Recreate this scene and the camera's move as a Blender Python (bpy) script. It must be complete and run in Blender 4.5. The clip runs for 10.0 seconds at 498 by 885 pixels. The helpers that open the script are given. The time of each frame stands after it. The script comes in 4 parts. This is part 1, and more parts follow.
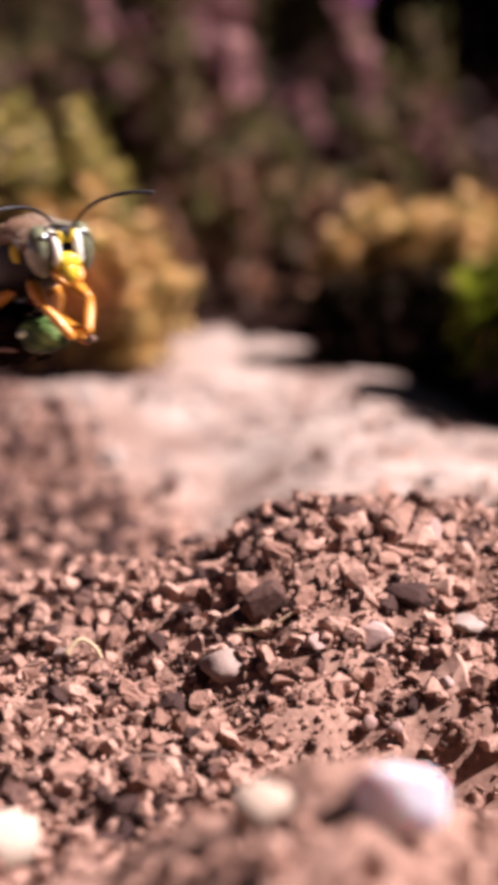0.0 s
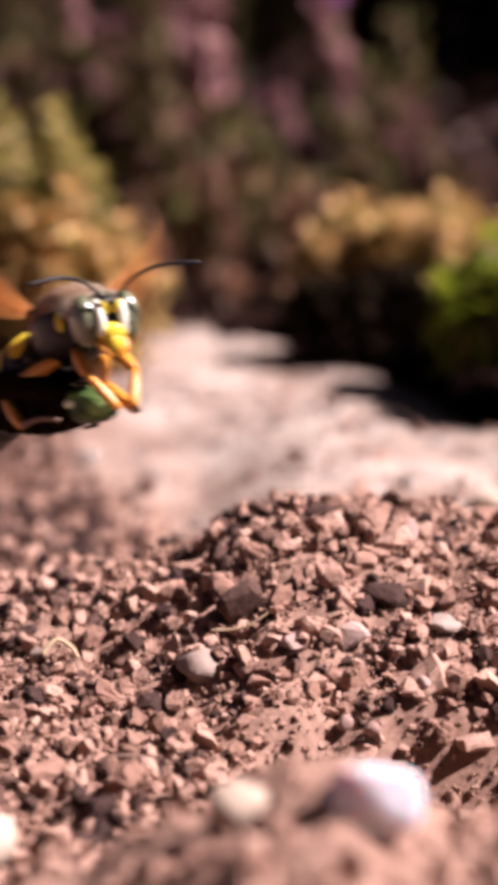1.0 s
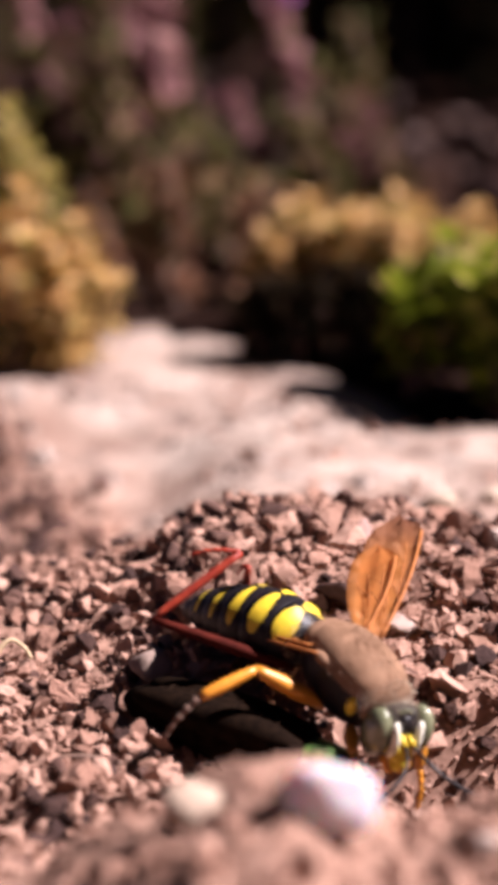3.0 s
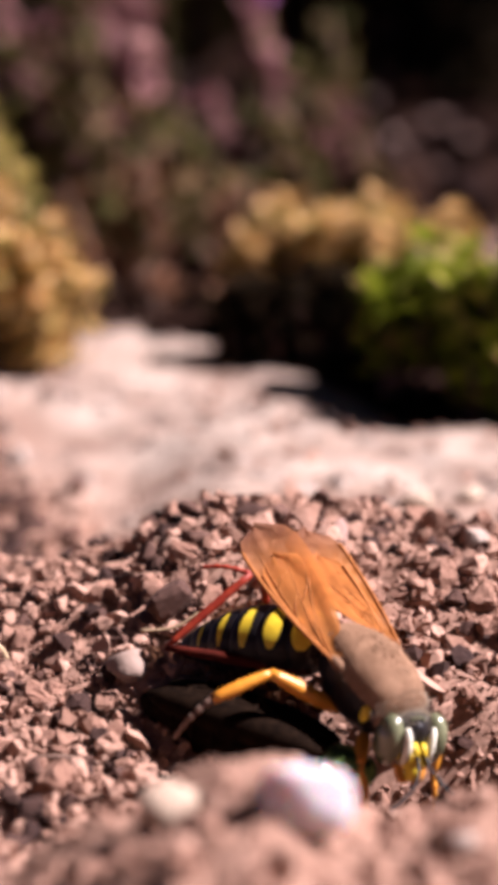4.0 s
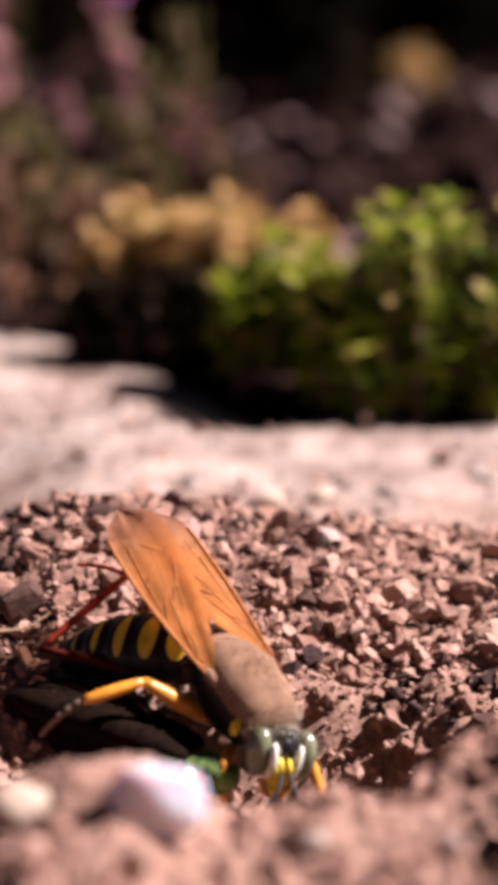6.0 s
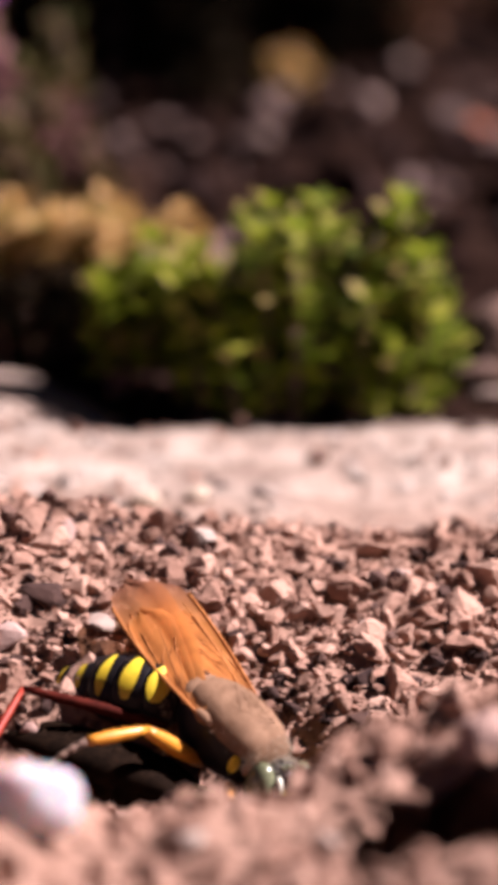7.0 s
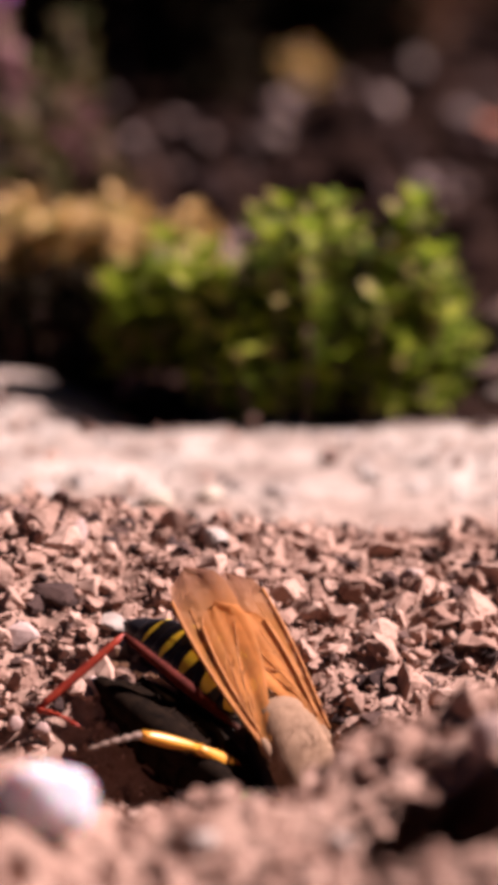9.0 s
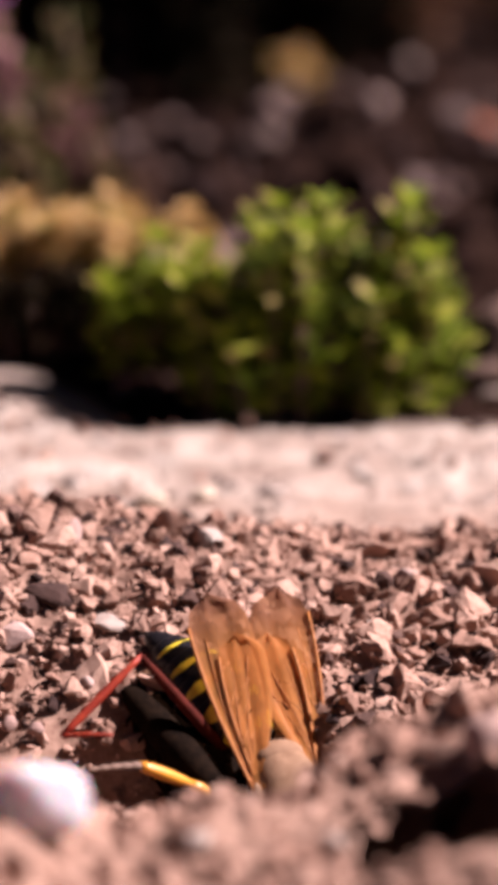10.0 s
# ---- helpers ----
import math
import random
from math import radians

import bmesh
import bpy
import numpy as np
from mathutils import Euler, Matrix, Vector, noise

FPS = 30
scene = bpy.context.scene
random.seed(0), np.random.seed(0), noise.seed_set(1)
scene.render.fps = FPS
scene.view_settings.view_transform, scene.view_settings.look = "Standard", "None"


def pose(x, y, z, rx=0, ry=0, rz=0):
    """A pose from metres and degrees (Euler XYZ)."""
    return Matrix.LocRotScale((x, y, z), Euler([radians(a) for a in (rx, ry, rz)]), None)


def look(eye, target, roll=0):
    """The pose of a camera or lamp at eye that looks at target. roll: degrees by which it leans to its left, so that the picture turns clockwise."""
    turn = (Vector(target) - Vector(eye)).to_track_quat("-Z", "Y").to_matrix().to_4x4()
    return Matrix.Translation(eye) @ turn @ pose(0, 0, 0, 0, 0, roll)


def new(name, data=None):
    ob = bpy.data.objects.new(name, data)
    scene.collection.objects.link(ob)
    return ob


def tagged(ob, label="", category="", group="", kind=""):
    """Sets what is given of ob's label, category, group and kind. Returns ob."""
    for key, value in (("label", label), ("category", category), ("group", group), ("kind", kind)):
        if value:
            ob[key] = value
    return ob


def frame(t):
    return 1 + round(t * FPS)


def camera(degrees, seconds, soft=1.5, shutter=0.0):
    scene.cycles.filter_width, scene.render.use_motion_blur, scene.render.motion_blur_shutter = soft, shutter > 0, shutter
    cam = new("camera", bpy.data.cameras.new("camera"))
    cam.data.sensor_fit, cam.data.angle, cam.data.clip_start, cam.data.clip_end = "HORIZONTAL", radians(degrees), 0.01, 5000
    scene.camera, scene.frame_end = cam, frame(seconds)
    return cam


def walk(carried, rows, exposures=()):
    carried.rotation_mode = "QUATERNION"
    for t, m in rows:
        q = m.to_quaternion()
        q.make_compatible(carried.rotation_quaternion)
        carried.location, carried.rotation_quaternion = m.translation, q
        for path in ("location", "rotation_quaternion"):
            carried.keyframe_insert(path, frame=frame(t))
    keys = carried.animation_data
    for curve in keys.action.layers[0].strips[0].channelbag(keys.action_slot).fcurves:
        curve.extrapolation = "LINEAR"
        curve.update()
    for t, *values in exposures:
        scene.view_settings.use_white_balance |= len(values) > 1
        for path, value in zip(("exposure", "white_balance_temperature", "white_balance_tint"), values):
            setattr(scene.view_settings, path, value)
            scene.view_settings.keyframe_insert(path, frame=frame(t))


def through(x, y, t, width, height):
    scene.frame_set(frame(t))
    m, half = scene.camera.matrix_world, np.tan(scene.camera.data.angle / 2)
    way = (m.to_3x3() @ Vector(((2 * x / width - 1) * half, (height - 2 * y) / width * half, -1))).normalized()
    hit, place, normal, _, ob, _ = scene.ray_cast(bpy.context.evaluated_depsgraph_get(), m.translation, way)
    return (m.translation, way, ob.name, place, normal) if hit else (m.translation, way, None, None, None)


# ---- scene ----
# Macro film of a digging wasp: a long lens on a tripod that pans about its own upright axis.
MM = 0.001
LENS_DEGREES, EYE_HEIGHT, LOOK_DOWN = 11.0, 0.0542, 13.0
cam = camera(LENS_DEGREES, 10.0, soft=6.6, shutter=0.5)
cam.data.dof.use_dof = True
cam.data.dof.focus_distance = 0.166
cam.data.dof.aperture_fstop = 49.0
# seconds, degrees of pan to the right
PAN = [
    (0.0, -4.816), (1.0, -4.298), (2.0, -3.781), (3.0, -3.263), (4.0, -2.745), (4.8, -2.33), (4.9, -2.279),
    (5.0, -2.227), (5.1, -1.95), (5.5, -0.851), (6.0, 0.538), (6.5, 1.91), (7.0, 3.286), (7.1, 3.56), (7.2, 3.70),
    (7.3, 3.78), (7.5, 3.928), (8.0, 4.316), (8.5, 4.716), (8.6, 4.80), (8.7, 3.89), (8.8, 3.0), (8.9, 3.0), (9.0, 3.015),
    (9.5, 3.078), (10.0, 3.14),
]
walk(cam, [(t, pose(0, 0, EYE_HEIGHT, 90 - LOOK_DOWN) @ pose(0, 0, 0, 0, -a, 0)) for t, a in PAN],
     exposures=[(0.0, 1.74, 5850, 26), (10.0, 1.74, 5850, 26)])

# ---- light ----
SUN_TO = Vector((-0.95, -0.08, -1.0)).normalized()
sun = new("sun", bpy.data.lights.new("sun", "SUN"))
sun.data.energy, sun.data.angle, sun.data.color = 5.0, radians(0.6), (1.0, 0.90, 0.78)
sun.matrix_world = look((0.3, 0.3, 0.5), Vector((0.3, 0.3, 0.5)) + SUN_TO)
world = bpy.data.worlds.new("sky")
scene.world = world
world.use_nodes = True
wn, wl = world.node_tree.nodes, world.node_tree.links
sky = wn.new("ShaderNodeTexSky")
sky.sky_type, sky.sun_disc = "NISHITA", False
sky.sun_elevation = math.asin(-SUN_TO.z)
sky.sun_rotation = math.atan2(-SUN_TO.x, -SUN_TO.y)
wl.new(sky.outputs["Color"], wn["Background"].inputs["Color"])
wn["Background"].inputs["Strength"].default_value = 0.027
sky.altitude, sky.air_density, sky.dust_density = 5000, 0.15, 0.05


# ---- materials ----
def material(name, rough=0.8, spec=0.3, metal=0.0):
    m = bpy.data.materials.new(name)
    m.use_nodes = True
    b = m.node_tree.nodes["Principled BSDF"]
    b.inputs["Roughness"].default_value = rough
    b.inputs["Specular IOR Level"].default_value = spec
    b.inputs["Metallic"].default_value = metal
    return m, m.node_tree.nodes, m.node_tree.links, b


def ramp(nodes, stops):
    r = nodes.new("ShaderNodeValToRGB")
    while len(r.color_ramp.elements) < len(stops):
        r.color_ramp.elements.new(0.5)
    for e, (p, c) in zip(r.color_ramp.elements, stops):
        e.position, e.color = p, (*c, 1)
    return r


def noise_node(nodes, links, scale, detail=5, rough=0.6, coord="Object"):
    tc = nodes.new("ShaderNodeTexCoord")
    n = nodes.new("ShaderNodeTexNoise")
    n.inputs["Scale"].default_value, n.inputs["Detail"].default_value, n.inputs["Roughness"].default_value = scale, detail, rough
    links.new(tc.outputs[coord], n.inputs["Vector"])
    return n


def relief(nodes, links, b, source, distance, strength=0.6):
    bump = nodes.new("ShaderNodeBump")
    bump.inputs["Distance"].default_value, bump.inputs["Strength"].default_value = distance, strength
    links.new(source, bump.inputs["Height"])
    links.new(bump.outputs["Normal"], b.inputs["Normal"])


def mineral(name, stops, scale, grain, rough=0.9, spec=0.2, vary=True, bump=0.00008):
    """Stone or soil: colour by piece and by noise at two scales, fine relief."""
    m, n, l, b = material(name, rough, spec)
    big = noise_node(n, l, scale, 4)
    fine = noise_node(n, l, grain, 6, 0.7)
    mix = n.new("ShaderNodeMath")
    mix.operation = "MULTIPLY_ADD"
    mix.inputs[1].default_value = 0.45
    l.new(fine.outputs["Fac"], mix.inputs[0])
    half = n.new("ShaderNodeMath")
    half.operation = "MULTIPLY"
    half.inputs[1].default_value = 0.55 if not vary else 0.3
    l.new(big.outputs["Fac"], half.inputs[0])
    l.new(half.outputs[0], mix.inputs[2])
    value = mix.outputs[0]
    if vary:
        geo, info = n.new("ShaderNodeNewGeometry"), n.new("ShaderNodeObjectInfo")
        add = n.new("ShaderNodeMath")
        l.new(geo.outputs["Random Per Island"], add.inputs[0])
        l.new(info.outputs["Random"], add.inputs[1])
        frac = n.new("ShaderNodeMath")
        frac.operation = "FRACT"
        l.new(add.outputs[0], frac.inputs[0])
        tot = n.new("ShaderNodeMath")
        tot.operation = "MULTIPLY_ADD"
        tot.inputs[1].default_value = 0.5
        l.new(frac.outputs[0], tot.inputs[0])
        sub = n.new("ShaderNodeMath")
        sub.operation = "SUBTRACT"
        sub.inputs[1].default_value = 0.14
        l.new(value, sub.inputs[0])
        l.new(sub.outputs[0], tot.inputs[2])
        value = tot.outputs[0]
    r = ramp(n, stops)
    l.new(value, r.inputs["Fac"])
    l.new(r.outputs["Color"], b.inputs["Base Color"])
    relief(n, l, b, fine.outputs["Fac"], bump)
    return m


def ground_material():
    """Brown crumbly soil round the burrow, a pale trodden sand strip behind it, dark humus farther off, also painted as
    the plants' shade.
    """
    m, n, l, b = material("ground_soil", 1.0, 0.0)
    geo = n.new("ShaderNodeNewGeometry")
    sep = n.new("ShaderNodeSeparateXYZ")
    l.new(geo.outputs["Position"], sep.inputs[0])
    wobble = noise_node(n, l, 45, 5)
    fine = noise_node(n, l, 1500, 8, 0.7)
    blot = noise_node(n, l, 110, 3)

    # the brown soil reaches farther back towards -x
    side = n.new("ShaderNodeMapRange")
    side.inputs["From Min"].default_value, side.inputs["From Max"].default_value = -0.038, -0.014
    side.inputs["To Min"].default_value, side.inputs["To Max"].default_value = -0.050, 0.0
    l.new(sep.outputs["X"], side.inputs["Value"])
    total = n.new("ShaderNodeMath")
    l.new(side.outputs["Result"], total.inputs[0])
    l.new(sep.outputs["Y"], total.inputs[1])
    shifted = total.outputs[0]

    # humus colour drawn nearer towards +x to paint the plants' cast shade on sand
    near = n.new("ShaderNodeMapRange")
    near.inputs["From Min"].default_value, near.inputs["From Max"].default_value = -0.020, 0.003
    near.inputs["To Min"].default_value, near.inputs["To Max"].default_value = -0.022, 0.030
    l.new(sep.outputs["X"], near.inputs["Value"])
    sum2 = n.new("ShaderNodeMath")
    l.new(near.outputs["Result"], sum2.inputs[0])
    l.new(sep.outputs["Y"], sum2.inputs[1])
    shade_shifted = sum2.outputs[0]

    def band(lo, hi, amount, source=None):
        off = n.new("ShaderNodeMath")
        off.operation = "MULTIPLY_ADD"
        off.inputs[1].default_value = amount
        l.new(wobble.outputs["Fac"], off.inputs[0])
        l.new(source or shifted, off.inputs[2])
        mr = n.new("ShaderNodeMapRange")
        mr.inputs["From Min"].default_value, mr.inputs["From Max"].default_value = lo + amount / 2, hi + amount / 2
        l.new(off.outputs[0], mr.inputs["Value"])
        return mr.outputs["Result"]

    def tone(stops, source):
        r = ramp(n, stops)
        l.new(source, r.inputs["Fac"])
        return r.outputs["Color"]

    def blend(f, a, c):
        x = n.new("ShaderNodeMix")
        x.data_type = "RGBA"
        l.new(f, x.inputs["Factor"])
        l.new(a, x.inputs[6])
        l.new(c, x.inputs[7])
        return x.outputs[2]

    soil = tone([(0.25, (0.125, 0.067, 0.049)), (0.5, (0.235, 0.139, 0.102)), (0.75, (0.33, 0.206, 0.154))], fine.outputs["Fac"])
    sand = tone([(0.30, (0.165, 0.112, 0.088)), (0.45, (0.252, 0.184, 0.148)), (0.64, (0.34, 0.272, 0.225))], blot.outputs["Fac"])
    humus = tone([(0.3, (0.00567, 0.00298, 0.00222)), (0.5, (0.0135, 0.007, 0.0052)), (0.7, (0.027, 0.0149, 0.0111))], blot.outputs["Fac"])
    c = blend(band(0.186, 0.222, 0.024), soil, sand)
    # the edge follows the plants' shadow, with the humus tone as painted shade
    c = blend(band(0.268, 0.274, 0.012, shade_shifted), c, humus)
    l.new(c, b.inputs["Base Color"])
    relief(n, l, b, fine.outputs["Fac"], 0.0002, 0.8)
    return m


def plain(name, stops, scale, rough, spec=0.4, bump=0.0, coat=0.0):
    m, n, l, b = material(name, rough, spec)
    no = noise_node(n, l, scale, 5)
    r = ramp(n, stops)
    l.new(no.outputs["Fac"], r.inputs["Fac"])
    l.new(r.outputs["Color"], b.inputs["Base Color"])
    b.inputs["Coat Weight"].default_value = coat
    if bump:
        relief(n, l, b, no.outputs["Fac"], bump)
    return m


def leaf_material(name, stops, through=0.4, spec=0.12):
    """Leaf: colour by leaf, some light through it."""
    m, n, l, b = material(name, 0.7, spec)
    geo = n.new("ShaderNodeNewGeometry")
    r = ramp(n, stops)
    l.new(geo.outputs["Random Per Island"], r.inputs["Fac"])
    l.new(r.outputs["Color"], b.inputs["Base Color"])
    tr = n.new("ShaderNodeBsdfTranslucent")
    l.new(r.outputs["Color"], tr.inputs["Color"])
    mx = n.new("ShaderNodeMixShader")
    mx.inputs[0].default_value = through
    l.new(b.outputs[0], mx.inputs[1])
    l.new(tr.outputs[0], mx.inputs[2])
    l.new(mx.outputs[0], n["Material Output"].inputs["Surface"])
    return m


def wing_material(name, tint, body, edge, clear):
    """Amber wing membrane: partly clear, smoky towards its outer end, streaked along its length."""
    m, n, l, b = material(name, 0.45, 0.10)
    no = noise_node(n, l, 420, 4)
    tc, sep = n.new("ShaderNodeTexCoord"), n.new("ShaderNodeSeparateXYZ")
    l.new(tc.outputs["Object"], sep.inputs[0])
    reach = n.new("ShaderNodeMath")
    reach.operation = "MULTIPLY_ADD"
    reach.inputs[1].default_value = 0.004
    l.new(no.outputs["Fac"], reach.inputs[0])
    l.new(sep.outputs["X"], reach.inputs[2])
    outer = n.new("ShaderNodeMapRange")
    outer.inputs["From Min"].default_value, outer.inputs["From Max"].default_value = 0.0095, 0.0135
    l.new(reach.outputs[0], outer.inputs["Value"])
    r = ramp(n, [(0.3, tuple(c * 0.55 for c in body)), (0.7, body)])
    l.new(no.outputs["Fac"], r.inputs["Fac"])
    mix = n.new("ShaderNodeMix")
    mix.data_type = "RGBA"
    l.new(outer.outputs["Result"], mix.inputs["Factor"])
    l.new(r.outputs["Color"], mix.inputs[6])
    mix.inputs[7].default_value = (*edge, 1)
    l.new(mix.outputs[2], b.inputs["Base Color"])
    tr = n.new("ShaderNodeBsdfTransparent")
    tr.inputs["Color"].default_value = (*tint, 1)
    tl = n.new("ShaderNodeBsdfTranslucent")
    l.new(mix.outputs[2], tl.inputs["Color"])
    m1, m2 = n.new("ShaderNodeMixShader"), n.new("ShaderNodeMixShader")
    m1.inputs[0].default_value, m2.inputs[0].default_value = 0.56, clear
    l.new(b.outputs[0], m1.inputs[1])
    l.new(tl.outputs[0], m1.inputs[2])
    l.new(m1.outputs[0], m2.inputs[1])
    l.new(tr.outputs[0], m2.inputs[2])
    l.new(m2.outputs[0], n["Material Output"].inputs["Surface"])
    relief(n, l, b, no.outputs["Fac"], 0.00008, 0.6)
    return m


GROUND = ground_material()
GRAVEL = mineral("brown_gravel", [(0.12, (0.115, 0.056, 0.038)), (0.38, (0.235, 0.128, 0.090)), (0.62, (0.33, 0.194, 0.141)), (0.9, (0.42, 0.265, 0.20))], 260, 2400, bump=0.00026)
DARK_CLOD = mineral("dark_soil_clod", [(0.2, (0.022, 0.010, 0.008)), (0.5, (0.055, 0.027, 0.020)), (0.8, (0.12, 0.064, 0.047))], 300, 2200, bump=0.0002)
PALE_PEBBLE = mineral("pale_pebble", [(0.2, (0.205, 0.140, 0.110)), (0.5, (0.285, 0.210, 0.172)), (0.8, (0.36, 0.29, 0.245))], 250, 1500, 0.8, 0.3)
CREAM_PEBBLE = mineral("cream_pebble", [(0.2, (0.33, 0.24, 0.175)), (0.5, (0.44, 0.345, 0.26)), (0.8, (0.52, 0.43, 0.345))], 250, 1500, 0.8, 0.3)
PINK_STONE = mineral("pinkish_stone", [(0.2, (0.22, 0.128, 0.103)), (0.5, (0.30, 0.19, 0.158)), (0.8, (0.38, 0.262, 0.222))], 300, 1800, 0.85, 0.25)
QUARTZ = plain("white_quartz", [(0.3, (0.50, 0.49, 0.53)), (0.7, (0.60, 0.59, 0.63))], 300, 0.45, 0.5, 0.00006)
QUARTZ_SHADER = QUARTZ.node_tree.nodes["Principled BSDF"].inputs
QUARTZ_SHADER["Subsurface Weight"].default_value, QUARTZ_SHADER["Subsurface Scale"].default_value = 0.7, 0.0018
SAND_PEBBLE = mineral("sand_pebble", [(0.15, (0.147, 0.1, 0.0794)), (0.45, (0.253, 0.19, 0.158)), (0.85, (0.369, 0.317, 0.274))], 120, 900, 0.9, 0.2)
# near-black and palest stops put shaded gaps and lit clods into the colour
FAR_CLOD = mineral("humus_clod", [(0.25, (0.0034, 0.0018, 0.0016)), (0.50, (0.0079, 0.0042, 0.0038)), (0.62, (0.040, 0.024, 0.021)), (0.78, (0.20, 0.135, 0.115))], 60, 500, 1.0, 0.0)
FAR_STONE = mineral("mauve_stone", [(0.2, (0.075, 0.048, 0.042)), (0.5, (0.15, 0.10, 0.085)), (0.8, (0.25, 0.175, 0.145))], 90, 700, 0.9, 0.2)
BARK = mineral("weathered_bark", [(0.2, (0.065, 0.036, 0.026)), (0.5, (0.125, 0.076, 0.057)), (0.8, (0.21, 0.137, 0.105))], 120, 700, 0.9, 0.2)
TWIG = plain("dry_twig", [(0.3, (0.10, 0.06, 0.045)), (0.7, (0.24, 0.15, 0.11))], 600, 0.85, 0.2, 0.0001)
STRAW = plain("dry_straw", [(0.3, (0.35, 0.24, 0.13)), (0.7, (0.55, 0.42, 0.26))], 600, 0.75, 0.3, 0.0001)
LEAF_GREEN = leaf_material("green_leaf", [(0.0, (0.045, 0.06, 0.006)), (0.35, (0.14, 0.18, 0.010)), (0.65, (0.25, 0.29, 0.02)), (0.87, (0.34, 0.32, 0.06)), (1.0, (0.38, 0.27, 0.11))])
LEAF_OLIVE = leaf_material("olive_heather_leaf", [(0.0, (0.050, 0.046, 0.014)), (0.45, (0.098, 0.088, 0.025)), (0.8, (0.140, 0.080, 0.038)), (1.0, (0.20, 0.120, 0.058))], 0.3)
LEAF_YELLOW = leaf_material("yellow_olive_leaf", [(0.0, (0.131, 0.131, 0.0281)), (0.5, (0.281, 0.234, 0.0561)), (1.0, (0.468, 0.337, 0.131))])
# near-black leaf colour that stands in for deep shade
LEAF_SHADE = leaf_material("shade_black_leaf", [(0.0, (0.006, 0.005, 0.003)), (1.0, (0.022, 0.014, 0.008))], 0.15, 0.0)
LEAF_TAN = leaf_material("dry_tan_leaf", [(0.0, (0.246, 0.198, 0.0458)), (0.5, (0.491, 0.31, 0.11)), (1.0, (0.692, 0.436, 0.202))], 0.25)
LEAF_RUST = leaf_material("rusty_leaf", [(0.0, (0.119, 0.049, 0.028)), (1.0, (0.231, 0.119, 0.063))], 0.25)
BLOOM = leaf_material("faded_pink_bloom", [(0.0, (0.158, 0.0659, 0.0704)), (0.6, (0.268, 0.124, 0.128)), (1.0, (0.33, 0.186, 0.154))], 0.3)
BLOOM_FRESH = leaf_material("fresh_purple_bloom", [(0.0, (0.24, 0.07, 0.22)), (1.0, (0.34, 0.13, 0.29))], 0.3)
BLOOM_GOLD = leaf_material("golden_bloom", [(0.0, (0.75, 0.28, 0.01)), (1.0, (0.85, 0.42, 0.03))], 0.35)
RED_LEAF = leaf_material("reddish_leaf", [(0.0, (0.35, 0.12, 0.07)), (1.0, (0.50, 0.22, 0.14))], 0.3)

BLACK_SHELL = plain("black_cuticle", [(0.3, (0.006, 0.005, 0.006)), (0.7, (0.013, 0.010, 0.011))], 2500, 0.42, 0.16, 0.00002)
YELLOW_SHELL = plain("yellow_cuticle", [(0.3, (0.51, 0.35, 0.014)), (0.7, (0.64, 0.485, 0.026))], 1800, 0.4, 0.3, 0.00001)
AMBER_SHELL = plain("amber_leg", [(0.3, (0.46, 0.165, 0.010)), (0.7, (0.58, 0.245, 0.018))], 1800, 0.38, 0.5)
RED_SHELL = plain("red_leg", [(0.3, (0.17, 0.016, 0.008)), (0.7, (0.29, 0.036, 0.014))], 1800, 0.5, 0.2)
# dark red-brown thigh, with the shade beneath the body put into its colour
SHADED_DARK_RED_SHELL = plain("shaded_dark_red_thigh", [(0.3, (0.035, 0.006, 0.004)), (0.7, (0.075, 0.012, 0.007))], 1800, 0.7, 0.04)
FUR = plain("brown_fur", [(0.3, (0.165, 0.092, 0.052)), (0.7, (0.275, 0.165, 0.100))], 1200, 0.7, 0.3)
PLATE = plain("brown_thorax", [(0.3, (0.145, 0.078, 0.044)), (0.7, (0.24, 0.138, 0.083))], 900, 0.8, 0.12, 0.00003)
FUR_PALE = plain("pale_grey_fur", [(0.3, (0.30, 0.24, 0.17)), (0.7, (0.46, 0.38, 0.29))], 1200, 0.7, 0.3)
EYE = plain("silvery_green_eye", [(0.35, (0.045, 0.048, 0.022)), (0.65, (0.17, 0.175, 0.10))], 420, 0.22, 0.6, 0, 0.5)
SILVER = plain("silvery_face_hair", [(0.3, (0.62, 0.60, 0.48)), (0.7, (0.80, 0.78, 0.66))], 1500, 0.4, 0.5)
WING = wing_material("amber_wing", (0.92, 0.76, 0.56), (0.73, 0.30, 0.085), (0.25, 0.115, 0.075), 0.24)
VEIN = plain("wing_vein", [(0.3, (0.24, 0.080, 0.022)), (0.7, (0.36, 0.135, 0.036))], 1500, 0.6, 0.12)
PREY_DARK = plain("dark_prey_shell", [(0.3, (0.003, 0.0018, 0.0013)), (0.7, (0.012, 0.0065, 0.0038))], 1500, 0.8, 0.015, 0.00003)
PREY_GREEN = plain("green_prey_head", [(0.44, (0.009, 0.014, 0.006)), (0.54, (0.045, 0.09, 0.018)), (0.68, (0.26, 0.37, 0.10))], 520, 0.55, 0.25, 0.00008)
PREY_PALE = plain("pale_green_stripe", [(0.3, (0.60, 0.72, 0.42)), (0.7, (0.74, 0.82, 0.56))], 900, 0.35, 0.5)


